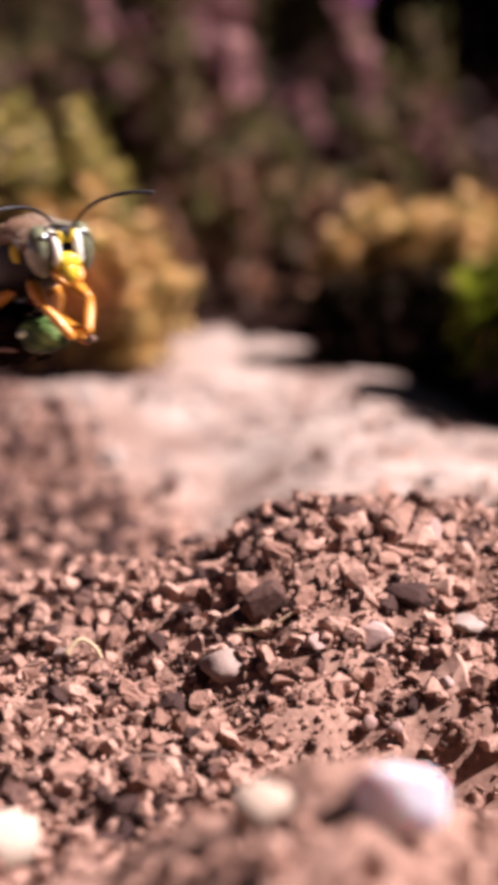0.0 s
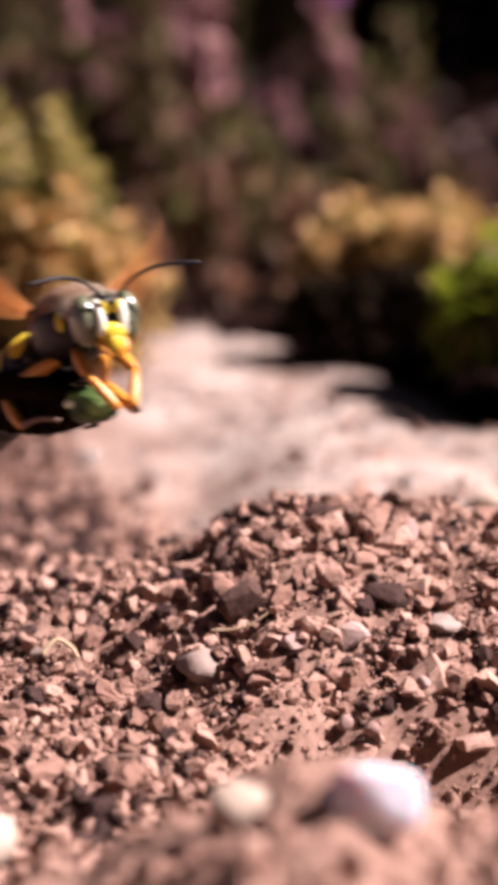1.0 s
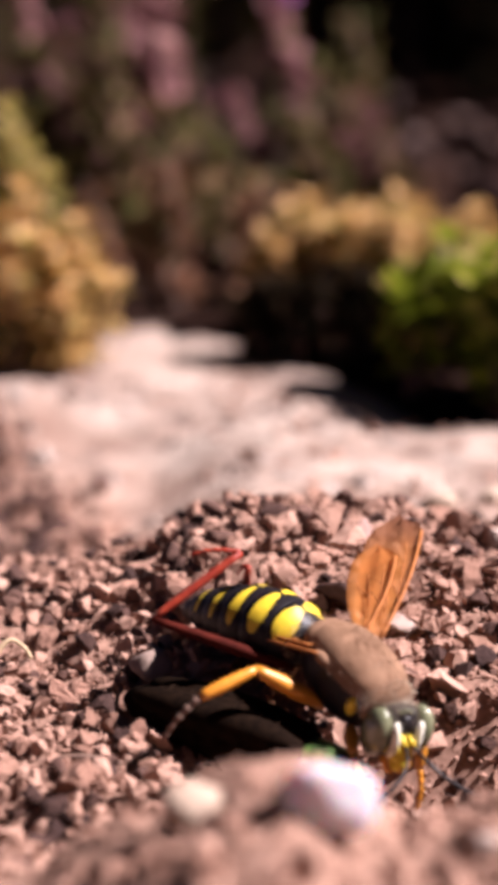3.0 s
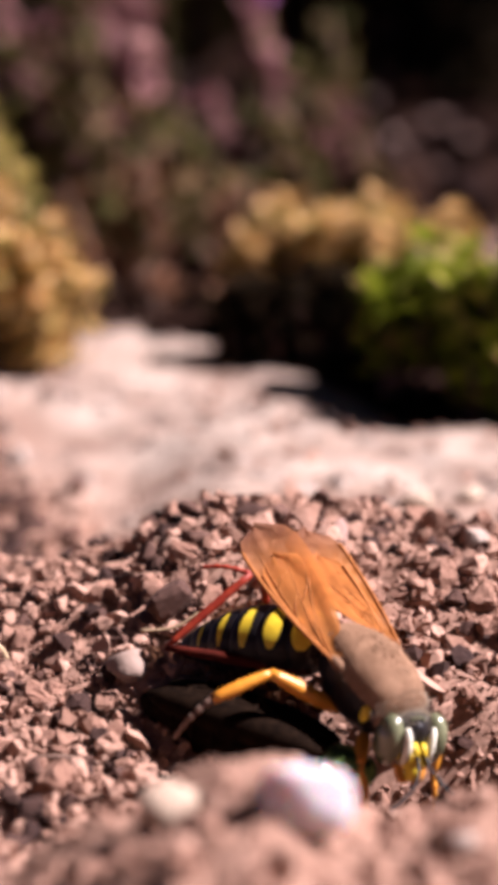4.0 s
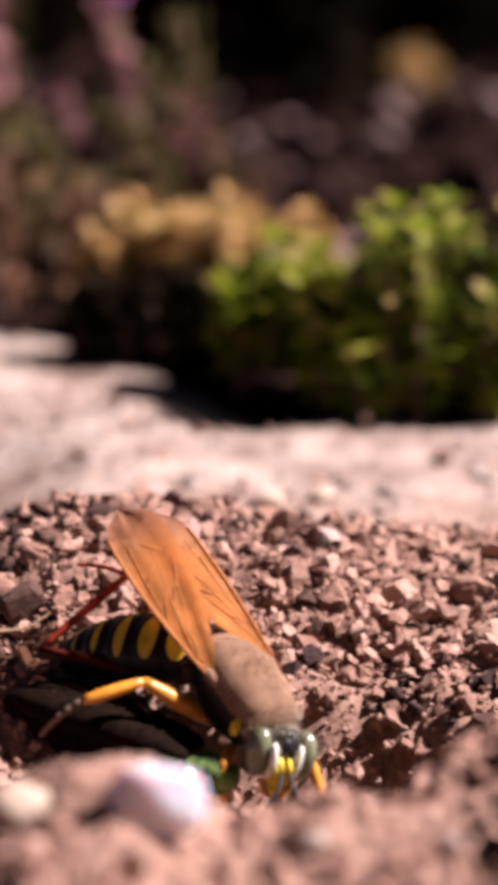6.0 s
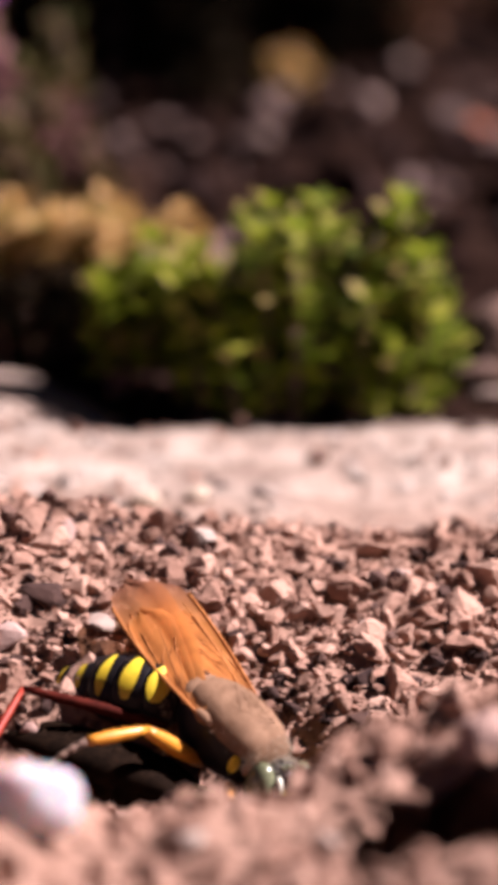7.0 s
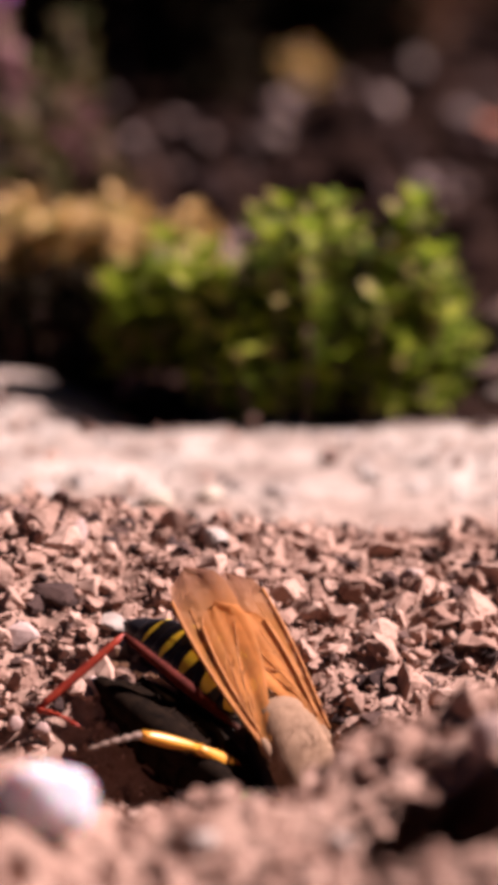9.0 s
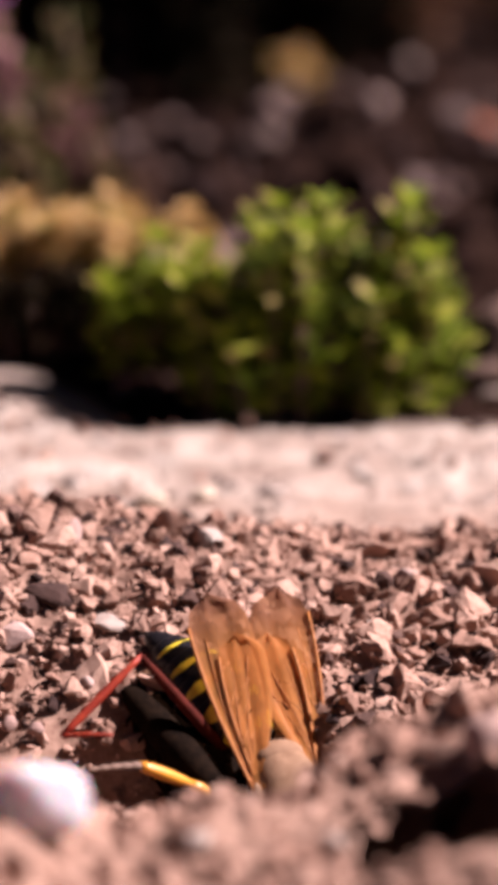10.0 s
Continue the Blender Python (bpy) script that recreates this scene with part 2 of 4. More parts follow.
# ---- building helpers ----
def part(name, bm, mat, parent=None, label="", smooth=True):
    """Links a bmesh built in millimetres as one mesh object."""
    bmesh.ops.scale(bm, vec=(MM, MM, MM), verts=bm.verts)
    me = bpy.data.meshes.new(name)
    bm.to_mesh(me)
    bm.free()
    if smooth:
        me.polygons.foreach_set("use_smooth", [True] * len(me.polygons))
    me.materials.append(mat)
    ob = new(name, me)
    ob.parent = parent
    if label:
        tagged(ob, label)
    return ob


def mesh_from(name, verts, faces, mat, smooth=False):
    me = bpy.data.meshes.new(name)
    me.from_pydata((np.asarray(verts) * MM).tolist(), [], faces.tolist() if hasattr(faces, "tolist") else faces)
    me.materials.append(mat)
    if smooth:
        me.polygons.foreach_set("use_smooth", [True] * len(me.polygons))
    me.update()
    return me


def value_noise(x, y, cell, seed):
    """Smooth noise from -1 to 1 on a lattice of that cell."""
    gx, gy = np.asarray(x) / cell, np.asarray(y) / cell
    ix, iy = np.floor(gx).astype(np.int64), np.floor(gy).astype(np.int64)
    fx, fy = gx - ix, gy - iy
    fx, fy = fx * fx * (3 - 2 * fx), fy * fy * (3 - 2 * fy)

    def h(a, b):
        v = np.sin(a * 127.1 + b * 311.7 + seed * 74.7) * 43758.5453
        return (v - np.floor(v)) * 2 - 1

    return (h(ix, iy) * (1 - fx) + h(ix + 1, iy) * fx) * (1 - fy) + (h(ix, iy + 1) * (1 - fx) + h(ix + 1, iy + 1) * fx) * fy


def ease(lo, hi, v):
    s = np.clip((v - lo) / (hi - lo), 0, 1)
    return s * s * (3 - 2 * s)


def height(x, y):
    """The ground's height in mm at x, y in mm: a near ridge, the dug hollow, the spoil mound, the sand strip, the slope beyond."""
    x, y = np.asarray(x, float), np.asarray(y, float)
    crest = np.interp(x, [-45, -32, -24, -18, -14.5, -11, -8, -3, 3, 8, 12, 20, 26, 33, 45], [1.8, 2.4, 3.3, 4.6, 6.8, 8.0, 8.1, 7.5, 6.4, 5.5, 5.0, 4.6, 4.9, 5.5, 5.0])
    mound = crest * np.where(y < 175, ease(148, 177, y), 1 - ease(177, 203, y))
    near = np.interp(x, [-40, -24, -17, -13.5, -9, -4.8, 0.9, 4.8, 11.6, 14.3, 18.4, 22.8, 26.5, 31, 40], [1.2, 2.2, 4.8, 7.2, 9.4, 9.9, 7.0, 7.8, 8.8, 10.0, 11.4, 12.0, 12.9, 11.5, 8])
    edge = np.interp(x, [-9, 9, 14, 24], [119, 119, 124, 126])
    ridge = near * (1 - ease(edge, edge + 15, y)) * (0.35 + 0.65 * ease(60, 106, y))
    hollow = -6.5 * np.exp(-(((x - 6) / 10.5) ** 2 + ((y - 148.0) / 7.5) ** 2) ** 3) - 4.2 * np.exp(-(((x + 4) / 7.5) ** 2 + ((y - 148.5) / 5.5) ** 2) ** 2)
    burrow = -4.5 * np.exp(-(((x - 13) / 4.5) ** 2 + ((y - 146) / 4.0) ** 2) ** 2)
    pit = -34.0 * np.exp(-(((x - 18.4) / 6.9) ** 2 + ((y - 112.4) / 5.0) ** 2) ** 8)
    dip = -4.0 * ease(176, 200, y) * (1 - ease(-24, -12, x)) * (1 - ease(225, 262, y))
    lumps = 0.8 * value_noise(x, y, 5.5, 1) + 0.65 * value_noise(x, y, 2.3, 2) + 0.2 * value_noise(x, y, 1.0, 3)
    lumps = lumps * (1 - 0.55 * ease(190, 215, y) * (1 - ease(300, 340, y)))
    far = ease(300, 420, y) * (3.6 * value_noise(x, y, 26, 5) + 2.4 * value_noise(x, y, 12, 6) + 1.2 * value_noise(x, y, 6, 7))
    fade = 1 - ease(2000, 4000, np.maximum(np.abs(x), np.abs(y)))
    return (mound + dip + ridge + hollow + burrow + pit + lumps + far) * fade


# ---- ground ----
def spread(lo, hi, step, reach, growth):
    mid = list(np.arange(lo, hi + step / 2, step))
    up, d = [mid[-1]], step
    while up[-1] < reach:
        d *= growth
        up.append(up[-1] + d)
    down, d = [mid[0]], step
    while down[-1] > -reach:
        d *= growth
        down.append(down[-1] - d)
    return np.array(down[:0:-1] + mid + up[1:])


def make_ground():
    xs, ys = spread(-42, 42, 0.45, 2.0e5, 1.17), spread(92, 215, 0.45, 2.0e5, 1.03)
    gx, gy = np.meshgrid(xs, ys)
    gz = height(gx, gy)
    # the walls of the near pit are undercut beneath its rim
    px, py = (gx - 18.4) / 6.9, (gy - 112.4) / 5.0
    far_in = np.maximum(np.hypot(px, py), 1e-3)
    under = 15.0 * ease(9.5, 4.0, gz) * (far_in < 1.15)
    gx, gy = gx + under * px / far_in, gy + under * py / far_in
    verts = np.stack([gx, gy, gz], -1).reshape(-1, 3)
    w, hgt = len(xs), len(ys)
    i = (np.arange(hgt - 1)[:, None] * w + np.arange(w - 1)[None, :]).reshape(-1)
    faces = np.stack([i, i + 1, i + w + 1, i + w], -1)
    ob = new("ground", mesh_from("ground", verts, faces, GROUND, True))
    return tagged(ob, "brown crumbly soil with a pale sandy strip behind", "ground", kind="structure")


ground = make_ground()


# ---- stones ----
def hull_shape(rng, points, squash=(1, 0.85, 0.7), power=0.6):
    """An angular crumb: the hull of points thrown on an uneven ball."""
    bm = bmesh.new()
    for _ in range(points):
        v = rng.normal(size=3)
        v /= np.linalg.norm(v)
        v = np.sign(v) * np.abs(v) ** power
        v = v / np.linalg.norm(v) * rng.uniform(0.75, 1.1) * np.array(squash)
        bm.verts.new(v)
    bmesh.ops.convex_hull(bm, input=bm.verts)
    loose = [v for v in bm.verts if not v.link_faces]
    bmesh.ops.delete(bm, geom=loose, context="VERTS")
    bmesh.ops.triangulate(bm, faces=bm.faces)
    bm.verts.index_update()
    out = np.array([v.co[:] for v in bm.verts]), np.array([[v.index for v in f.verts] for f in bm.faces])
    bm.free()
    return out


def turn_matrix(rng, flat=1.0):
    """A random turn about the upright with a random lean."""
    return np.array(Euler((rng.normal() * 0.6 * flat, rng.normal() * 0.6 * flat, rng.uniform(0, 6.283))).to_matrix())


rng = np.random.default_rng(7)
def rounded(shape, pull=0.35, cuts=1, rough=0.06, seed=3):
    """The same crumb with worn, lumpy edges: split, smoothed and roughened."""
    r = np.random.default_rng(seed)
    bm = bmesh.new()
    vs = [bm.verts.new(p) for p in shape[0]]
    for t in shape[1]:
        bm.faces.new([vs[int(i)] for i in t])
    bmesh.ops.subdivide_edges(bm, edges=bm.edges, cuts=cuts, use_grid_fill=True)
    bmesh.ops.smooth_vert(bm, verts=bm.verts, factor=pull, use_axis_x=True, use_axis_y=True, use_axis_z=True)
    for v in bm.verts:
        v.co += Vector(r.normal(size=3)) * rough
    bmesh.ops.scale(bm, vec=(1.12, 1.12, 1.12), verts=bm.verts)
    bmesh.ops.triangulate(bm, faces=bm.faces)
    bm.verts.index_update()
    out = np.array([v.co[:] for v in bm.verts]), np.array([[v.index for v in f.verts] for f in bm.faces])
    bm.free()
    return out


CRUMBS = [hull_shape(rng, int(rng.integers(9, 15)), (1, rng.uniform(0.65, 0.95), rng.uniform(0.5, 0.85))) for _ in range(28)]
WORN = [rounded(c, 0.2, 1, 0.04, seed=i) for i, c in enumerate(CRUMBS)]
LUMPS = [rounded(c, 0.20, 2, 0.032, 50 + i) for i, c in enumerate(CRUMBS)]


def scatter(name, count, region, sizes, mat, label, category, sink=0.25, seed=1, keep=None, pile=0.0, shapes=CRUMBS):
    """Many loose stones of one kind on the ground, as one mass. sizes: smallest, largest radius in mm and the power of their spread."""
    r = np.random.default_rng(seed)
    lo, hi, power = sizes
    xs, ys = r.uniform(region[0], region[1], count), r.uniform(region[2], region[3], count)
    if keep is not None:
        held = r.uniform(size=count) < keep(xs, ys)
        xs, ys = xs[held], ys[held]
    rad = lo + (hi - lo) * r.uniform(size=len(xs)) ** power
    zs = height(xs, ys) + rad * (0.55 - sink) + pile * r.uniform(size=len(xs)) ** 2
    verts, faces, base = [], [], 0
    for x, y, z, s in zip(xs, ys, zs, rad):
        v, f = shapes[int(r.integers(len(shapes)))]
        verts.append(v @ turn_matrix(r).T * s + (x, y, z))
        faces.append(f + base)
        base += len(v)
    ob = new(name, mesh_from(name, np.concatenate(verts), np.concatenate(faces), mat))
    return tagged(ob, label, category, kind="stuff")


def soil_share(x, y):
    """How much of the brown crumbs lies at a place: none on the sand strip."""
    wob = 10 * value_noise(x, y, 22, 9) + np.interp(x, [-48, -38, -26, -10], [70, 45, 16, 0])
    return 1 - ease(186 + wob, 206 + wob, y) * 0.97


# ---- plants ----
def tube(bm, path, radii, sides=6):
    """A round tapering tube along a path of points in mm, closed at both ends."""
    rings = []
    up = Vector((0.13, 0.21, 0.97))
    for i, p in enumerate(path):
        a, b = Vector(path[max(i - 1, 0)]), Vector(path[min(i + 1, len(path) - 1)])
        d = (b - a).normalized()
        s = d.cross(up)
        if s.length < 1e-3:
            s = d.cross(Vector((1, 0, 0)))
        s.normalize()
        t = s.cross(d)
        rings.append([bm.verts.new(Vector(p) + radii[i] * (math.cos(k * math.tau / sides) * s + math.sin(k * math.tau / sides) * t)) for k in range(sides)])
    for r0, r1 in zip(rings, rings[1:]):
        for k in range(sides):
            bm.faces.new((r0[k], r0[(k + 1) % sides], r1[(k + 1) % sides], r1[k]))
    bm.faces.new(rings[0])
    bm.faces.new(rings[-1][::-1])
    bmesh.ops.recalc_face_normals(bm, faces=bm.faces)
    return bm


def leaf_cloud(leaves, mat, name, parent, label=""):
    """Leaves as cupped, pointed blades: each a place, a direction, a length and a width in mm."""
    shape = np.array([(0, 0, 0), (0.3, 0.5, 0.10), (0.7, 0.42, 0.08), (1, 0, -0.05), (0.7, -0.42, 0.08), (0.3, -0.5, 0.10), (0.5, 0, -0.06)])
    tri = np.array([(0, 1, 6), (1, 2, 6), (2, 3, 6), (3, 4, 6), (4, 5, 6), (5, 0, 6)])
    verts, faces = [], []
    for i, (p, d, ln, wd, roll) in enumerate(leaves):
        d = Vector(d).normalized()
        m = np.array((d.to_track_quat("X", "Z").to_matrix() @ Matrix.Rotation(roll, 3, "X")))
        verts.append((shape * (ln, wd, ln * 0.8)) @ m.T + np.array(p))
        faces.append(tri + 7 * i)
    ob = new(name, mesh_from(name, np.concatenate(verts), np.concatenate(faces), mat, True))
    ob.parent = parent
    if label:
        tagged(ob, label)
    return ob


def sprig_path(r, base, lean, length, bend, steps=9):
    pts, p = [], Vector(base)
    d = Vector((lean[0], lean[1], 1.0)).normalized()
    for i in range(steps):
        pts.append(tuple(p))
        p = p + d * (length / (steps - 1))
        d = (d + Vector((r.normal() * bend, r.normal() * bend, r.normal() * bend * 0.4))).normalized()
    return pts


def along(path, s):
    f = s * (len(path) - 1)
    i = min(int(f), len(path) - 2)
    return Vector(path[i]).lerp(Vector(path[i + 1]), f - i), (Vector(path[i + 1]) - Vector(path[i])).normalized()


def heather(name, label, x, y, stems, seed, leaf_mat, bloom_mat=None, spread_mm=12, tall=(30, 45), lean=(0, 0), leaf=(1.6, 0.8), density=90, bloom_from=0.55, bare=0.15, bloom_size=1.5):
    """A woody dwarf shrub: leaning stems set with tiny leaves, the upper part of some with bell flowers."""
    r = np.random.default_rng(seed)
    z = float(height(x, y))
    root = new(name)
    root.location = (x * MM, y * MM, z * MM)
    tagged(root, label, "shrub", "heather shrubs behind the sand strip")
    for k in range(stems):
        bx, by = r.normal() * spread_mm * 0.45, r.normal() * spread_mm * 0.3
        length = r.uniform(*tall)
        path = sprig_path(r, (bx, by, float(height(x + bx, y + by)) - z - 1), (lean[0] + r.normal() * 0.22 + bx * 0.02, lean[1] + r.normal() * 0.15), length, 0.05)
        stem = part("stem", tube(bmesh.new(), path, [0.55 * (1 - 0.7 * i / len(path)) for i in range(len(path))], 5), TWIG, root)
        green, bells = [], []
        flowering = bloom_mat is not None and r.uniform() < 0.62
        for _ in range(int(density * length / 40)):
            s = r.uniform(bare, 1.0)
            p, d = along(path, s)
            out = Vector((r.normal(), r.normal(), r.normal() * 0.6)).normalized()
            side = (out + d * 0.9).normalized()
            ln = r.uniform(0.6, 1.25)
            if flowering and s > bloom_from:
                bells.append((p + out * r.uniform(0.1, 0.9), side, bloom_size * ln, bloom_size * 0.75 * ln, r.uniform(0, 6)))
            else:
                off = r.uniform(0.1, 1.6)
                green.append((p + out * off, side, leaf[0] * ln, leaf[1] * ln, r.uniform(0, 6)))
        if green:
            leaf_cloud(green, leaf_mat, "foliage", stem)
        if bells:
            leaf_cloud(bells, bloom_mat, "flower_spike", stem, "spike of small bell flowers")
    return root


def leafy_cushion(name, label, x, y, size, shoots, seed, mat, leaf=(3.4, 2.0), whorls=5, category="plant", low=0.4, dome=0.65, ragged=0.68):
    """A low leafy plant: many short shoots with whorls of oval leaves, bare and dark beneath."""
    r = np.random.default_rng(seed)
    z = float(height(x, y))
    root = new(name)
    root.location = (x * MM, y * MM, z * MM)
    tagged(root, label, category)
    for k in range(shoots):
        ang, rad = r.uniform(0, math.tau), math.sqrt(r.uniform())
        tx, ty = size[0] * rad * math.cos(ang), size[1] * rad * math.sin(ang)
        top = size[2] * (1 - dome + dome * math.sqrt(max(0.0, 1 - rad * rad))) * r.uniform(ragged, 1.1)
        bx, by = tx * 0.82, ty * 0.82
        bz = float(height(x + bx, y + by)) - z - 0.5
        path = [(bx + (tx - bx) * s ** 1.4, by + (ty - by) * s ** 1.4, bz + (top - bz) * s + math.sin(s * 3) * 0.6) for s in np.linspace(0, 1, 7)]
        stem = part("shoot", tube(bmesh.new(), path, [0.42 * (1 - 0.6 * i / 7) for i in range(7)], 5), TWIG, root)
        leaves = []
        for w in range(whorls):
            s = 1.0 - (1.0 - low) * (w / max(whorls - 1, 1)) ** 1.2
            p, d = along(path, s)
            for j in range(5):
                a = j * math.tau / 5 + w * 0.7 + r.normal() * 0.25
                out = Vector((math.cos(a), math.sin(a), 0.35 + 0.6 * (s > 0.97) + r.normal() * 0.25))
                ln = r.uniform(0.65, 1.2) * (0.8 if s > 0.97 else 1)
                leaves.append((p + out * 0.25, out, leaf[0] * ln, leaf[1] * ln, r.normal() * 0.4))
        leaf_cloud(leaves, mat, "leaves", stem)
    return root


def pebble(name, label, x, y, z, size, mat, seed, turn=0.0, lean=(0, 0), points=26, rounded=2, group="", category="stone"):
    """A single stone of its own: a hull smoothed and roughened. size: half lengths in mm. z: its centre, or None to rest on the ground."""
    r = np.random.default_rng(seed)
    v, f = hull_shape(r, points, (1, 1, 1), 0.75)
    bm = bmesh.new()
    vs = [bm.verts.new(p) for p in v]
    for t in f:
        bm.faces.new([vs[i] for i in t])
    bmesh.ops.subdivide_edges(bm, edges=bm.edges, cuts=2, use_grid_fill=True)
    for _ in range(rounded):
        bmesh.ops.smooth_vert(bm, verts=bm.verts, factor=0.5, use_axis_x=True, use_axis_y=True, use_axis_z=True)
    for w in bm.verts:
        q = w.co * 2.2 + Vector((seed, 0, 0))
        w.co *= 1 + 0.10 * noise.noise(q) + 0.05 * noise.noise(q * 2.7)
        w.co = Vector((w.co.x * size[0], w.co.y * size[1], w.co.z * size[2]))
    bmesh.ops.triangulate(bm, faces=bm.faces)
    ob = part(name, bm, mat, smooth=rounded > 1)
    zz = float(height(x, y)) + size[2] * 0.55 if z is None else z
    ob.matrix_world = pose(x * MM, y * MM, zz * MM, lean[0], lean[1], turn)
    return tagged(ob, label, category, group or name.replace("_", " ") + "s round the burrow")


# a dry yellowish shrub, flowering heather behind it, a low green plant on the sand's edge
leafy_cushion("yellow_shrub", "low dry yellow-green shrub with rounded tufts", -49.2, 276, (14.5, 8, 28.5), 46, 11, LEAF_YELLOW, (3.0, 1.8), 7, "shrub", 0.25)
leafy_cushion("tan_shrub", "dry tan shrub on the edge of the sand", -40.0, 270, (9.8, 6.5, 17.5), 40, 12, LEAF_TAN, (2.8, 1.7), 7, "shrub", 0.15)
heather("heather_shrub", "tall olive heather with faded pink flower spikes", -52, 330, 16, 13, LEAF_OLIVE, BLOOM, 30, (30, 50), (-0.5, 0.05), (3.0, 1.6), 130, bloom_size=2.3)
heather("heather_shrub", "tall olive heather with faded pink flower spikes", -27, 345, 15, 14, LEAF_OLIVE, BLOOM, 24, (26, 48), (-0.6, 0.0), (3.0, 1.6), 130, bloom_size=2.3, bloom_from=0.6)
heather("heather_shrub", "olive heather with faded pink flower spikes", 1, 354, 9, 15, LEAF_OLIVE, BLOOM, 12, (18, 34), (-0.55, 0.0), (3.0, 1.6), 130, bloom_size=2.3, bloom_from=0.6)
heather("heather_shrub", "heather sprig with one fresh purple flower spike", -16, 352, 1, 16, LEAF_OLIVE, BLOOM_FRESH, 0.5, (39, 40), (-0.1, 0.0), (2.0, 1.1), 120, 0.9, bloom_size=2.4)
heather("heather_shrub", "dark rusty heather with woody stems", -26, 318, 14, 17, LEAF_RUST, LEAF_OLIVE, 24, (12, 21), (0.0, 0.0), (3.0, 1.8), 80, bare=0.1, bloom_size=3.0)
leafy_cushion("tan_cushion_plant", "dry tan leafy cushion beside a green one", -2.0, 291, (14.5, 6, 16.5), 60, 21, LEAF_TAN, (2.8, 1.7), 5, low=0.55, dome=0.5, ragged=0.5)
leafy_cushion("green_cushion_plant", "low bright green leafy plant casting a dark shadow", 21.3, 249, (16.3, 9.0, 20.5), 38, 22, LEAF_GREEN, (3.2, 1.8), 8, low=0.1, ragged=0.45)
leafy_cushion("green_cushion_plant", "small yellow-green leafy shoot beside the larger plant", 6.8, 259, (7.5, 6, 15.5), 22, 23, LEAF_GREEN, (3.2, 1.8), 5, low=0.3)
# added plant that fills the shade below the tan cushion with black leaves
leafy_cushion("shade_cushion_plant", "small dark plant in shade under the tan cushion", -4, 274, (15, 8, 8.5), 40, 24, LEAF_SHADE, (3.4, 2.2), 4, low=0.1)

# ---- the far ground ----
heather("heather_shrub", "dark olive heather far behind", -60, 560, 26, 31, LEAF_OLIVE, BLOOM, 60, (40, 80), (0, 0), (4, 2.4), 120)
# two added near-black bushes painted as the shade between far tussocks
leafy_cushion("shade_shrub", "very dark heather bush far behind in shade", 2, 540, (34, 14, 75), 60, 32, LEAF_SHADE, (9, 5), 7, "shrub", 0.15)
leafy_cushion("shade_shrub", "very dark heather bush far behind in shade", 44, 590, (26, 14, 80), 46, 39, LEAF_SHADE, (9, 5), 7, "shrub", 0.15)
heather("heather_shrub", "rusty dry heather far behind", 75, 760, 26, 33, LEAF_RUST, LEAF_TAN, 60, (30, 60), (0, 0), (5, 3), 110)
heather("heather_shrub", "rusty dry heather far behind", 140, 800, 26, 34, LEAF_RUST, LEAF_TAN, 60, (30, 60), (0, 0), (5, 3), 110)
heather("golden_flower", "small golden-orange flower on a thin stalk", 69.5, 382, 3, 35, LEAF_OLIVE, BLOOM_GOLD, 4, (8, 13), (0, 0), (2, 1.2), 160, 0.3, 0.15, 4.6)
heather("dry_sprig", "drooping dry sprig with orange-tan leaves", 25, 592, 2, 36, LEAF_TAN, None, 2.5, (34, 38), (-0.05, 0), (4.6, 2.4), 34, bare=0.05)
leafy_cushion("tan_leaf_tuft", "tuft of dry tan leaves on dark soil", 41.5, 570, (6, 4, 9), 7, 37, LEAF_TAN, (4.2, 2.0), 3, low=0.4)
leafy_cushion("reddish_leaf_tuft", "tuft of reddish dead leaves on dark soil", 70, 456, (5, 4, 5), 8, 38, RED_LEAF, (3.6, 2.6), 3)

# ---- stones of their own ----
pebble("pale_pebble", "rounded pale tan pebble half sunk in gravel", -15.6, 158.4, 3.0, (1.6, 1.4, 1.35), PALE_PEBBLE, 41, 20, (0, 0), 26, 2)
pebble("soil_clod", "large brown soil clod with a shaded flank", -13.6, 164.1, 5.4, (2.2, 1.8, 2.0), DARK_CLOD, 42, 35, (10, 20), 18, 1)
pebble("soil_clod", "dark soil clod on the crest of the mound", -12.7, 178.4, 8.0, (1.6, 1.3, 1.0), DARK_CLOD, 43, 0, (0, 10), 16, 1)
pebble("soil_clod", "dark soil clod on the crest of the mound", -8.7, 174.7, 8.7, (1.3, 1.2, 0.9), DARK_CLOD, 44, 60, (0, -10), 16, 1)
pebble("soil_clod", "dark soil clod on the crest of the mound", -15.4, 171.6, 6.5, (1.0, 1.0, 1.2), DARK_CLOD, 45, 20, (0, 0), 16, 1)
pebble("soil_clod", "dark soil clod on the crest of the mound", -11.9, 171.3, 7.8, (1.5, 1.0, 1.0), DARK_CLOD, 65, 20, (0, 0), 16, 1)
pebble("soil_clod", "dark purple-brown clod with a lit face", -3.8, 166.0, 5.6, (2.2, 1.5, 1.3), DARK_CLOD, 46, -25, (0, 15), 16, 1)
pebble("tan_stone", "tan upright stone on the crest of the mound", -2.6, 173.7, 7.6, (1.0, 0.9, 1.7), PINK_STONE, 66, 10, (0, 15), 16, 1)
pebble("pale_stone", "flat pale stone lying in brown gravel", 0.1, 163.0, 4.5, (1.5, 1.0, 0.7), PALE_PEBBLE, 47, -15, (0, 12), 16, 1)
pebble("brown_stone", "angular brown stone in the gravel", -5.7, 161.9, 3.8, (1.6, 1.2, 1.2), PINK_STONE, 48, 30, (10, 0), 14, 1)
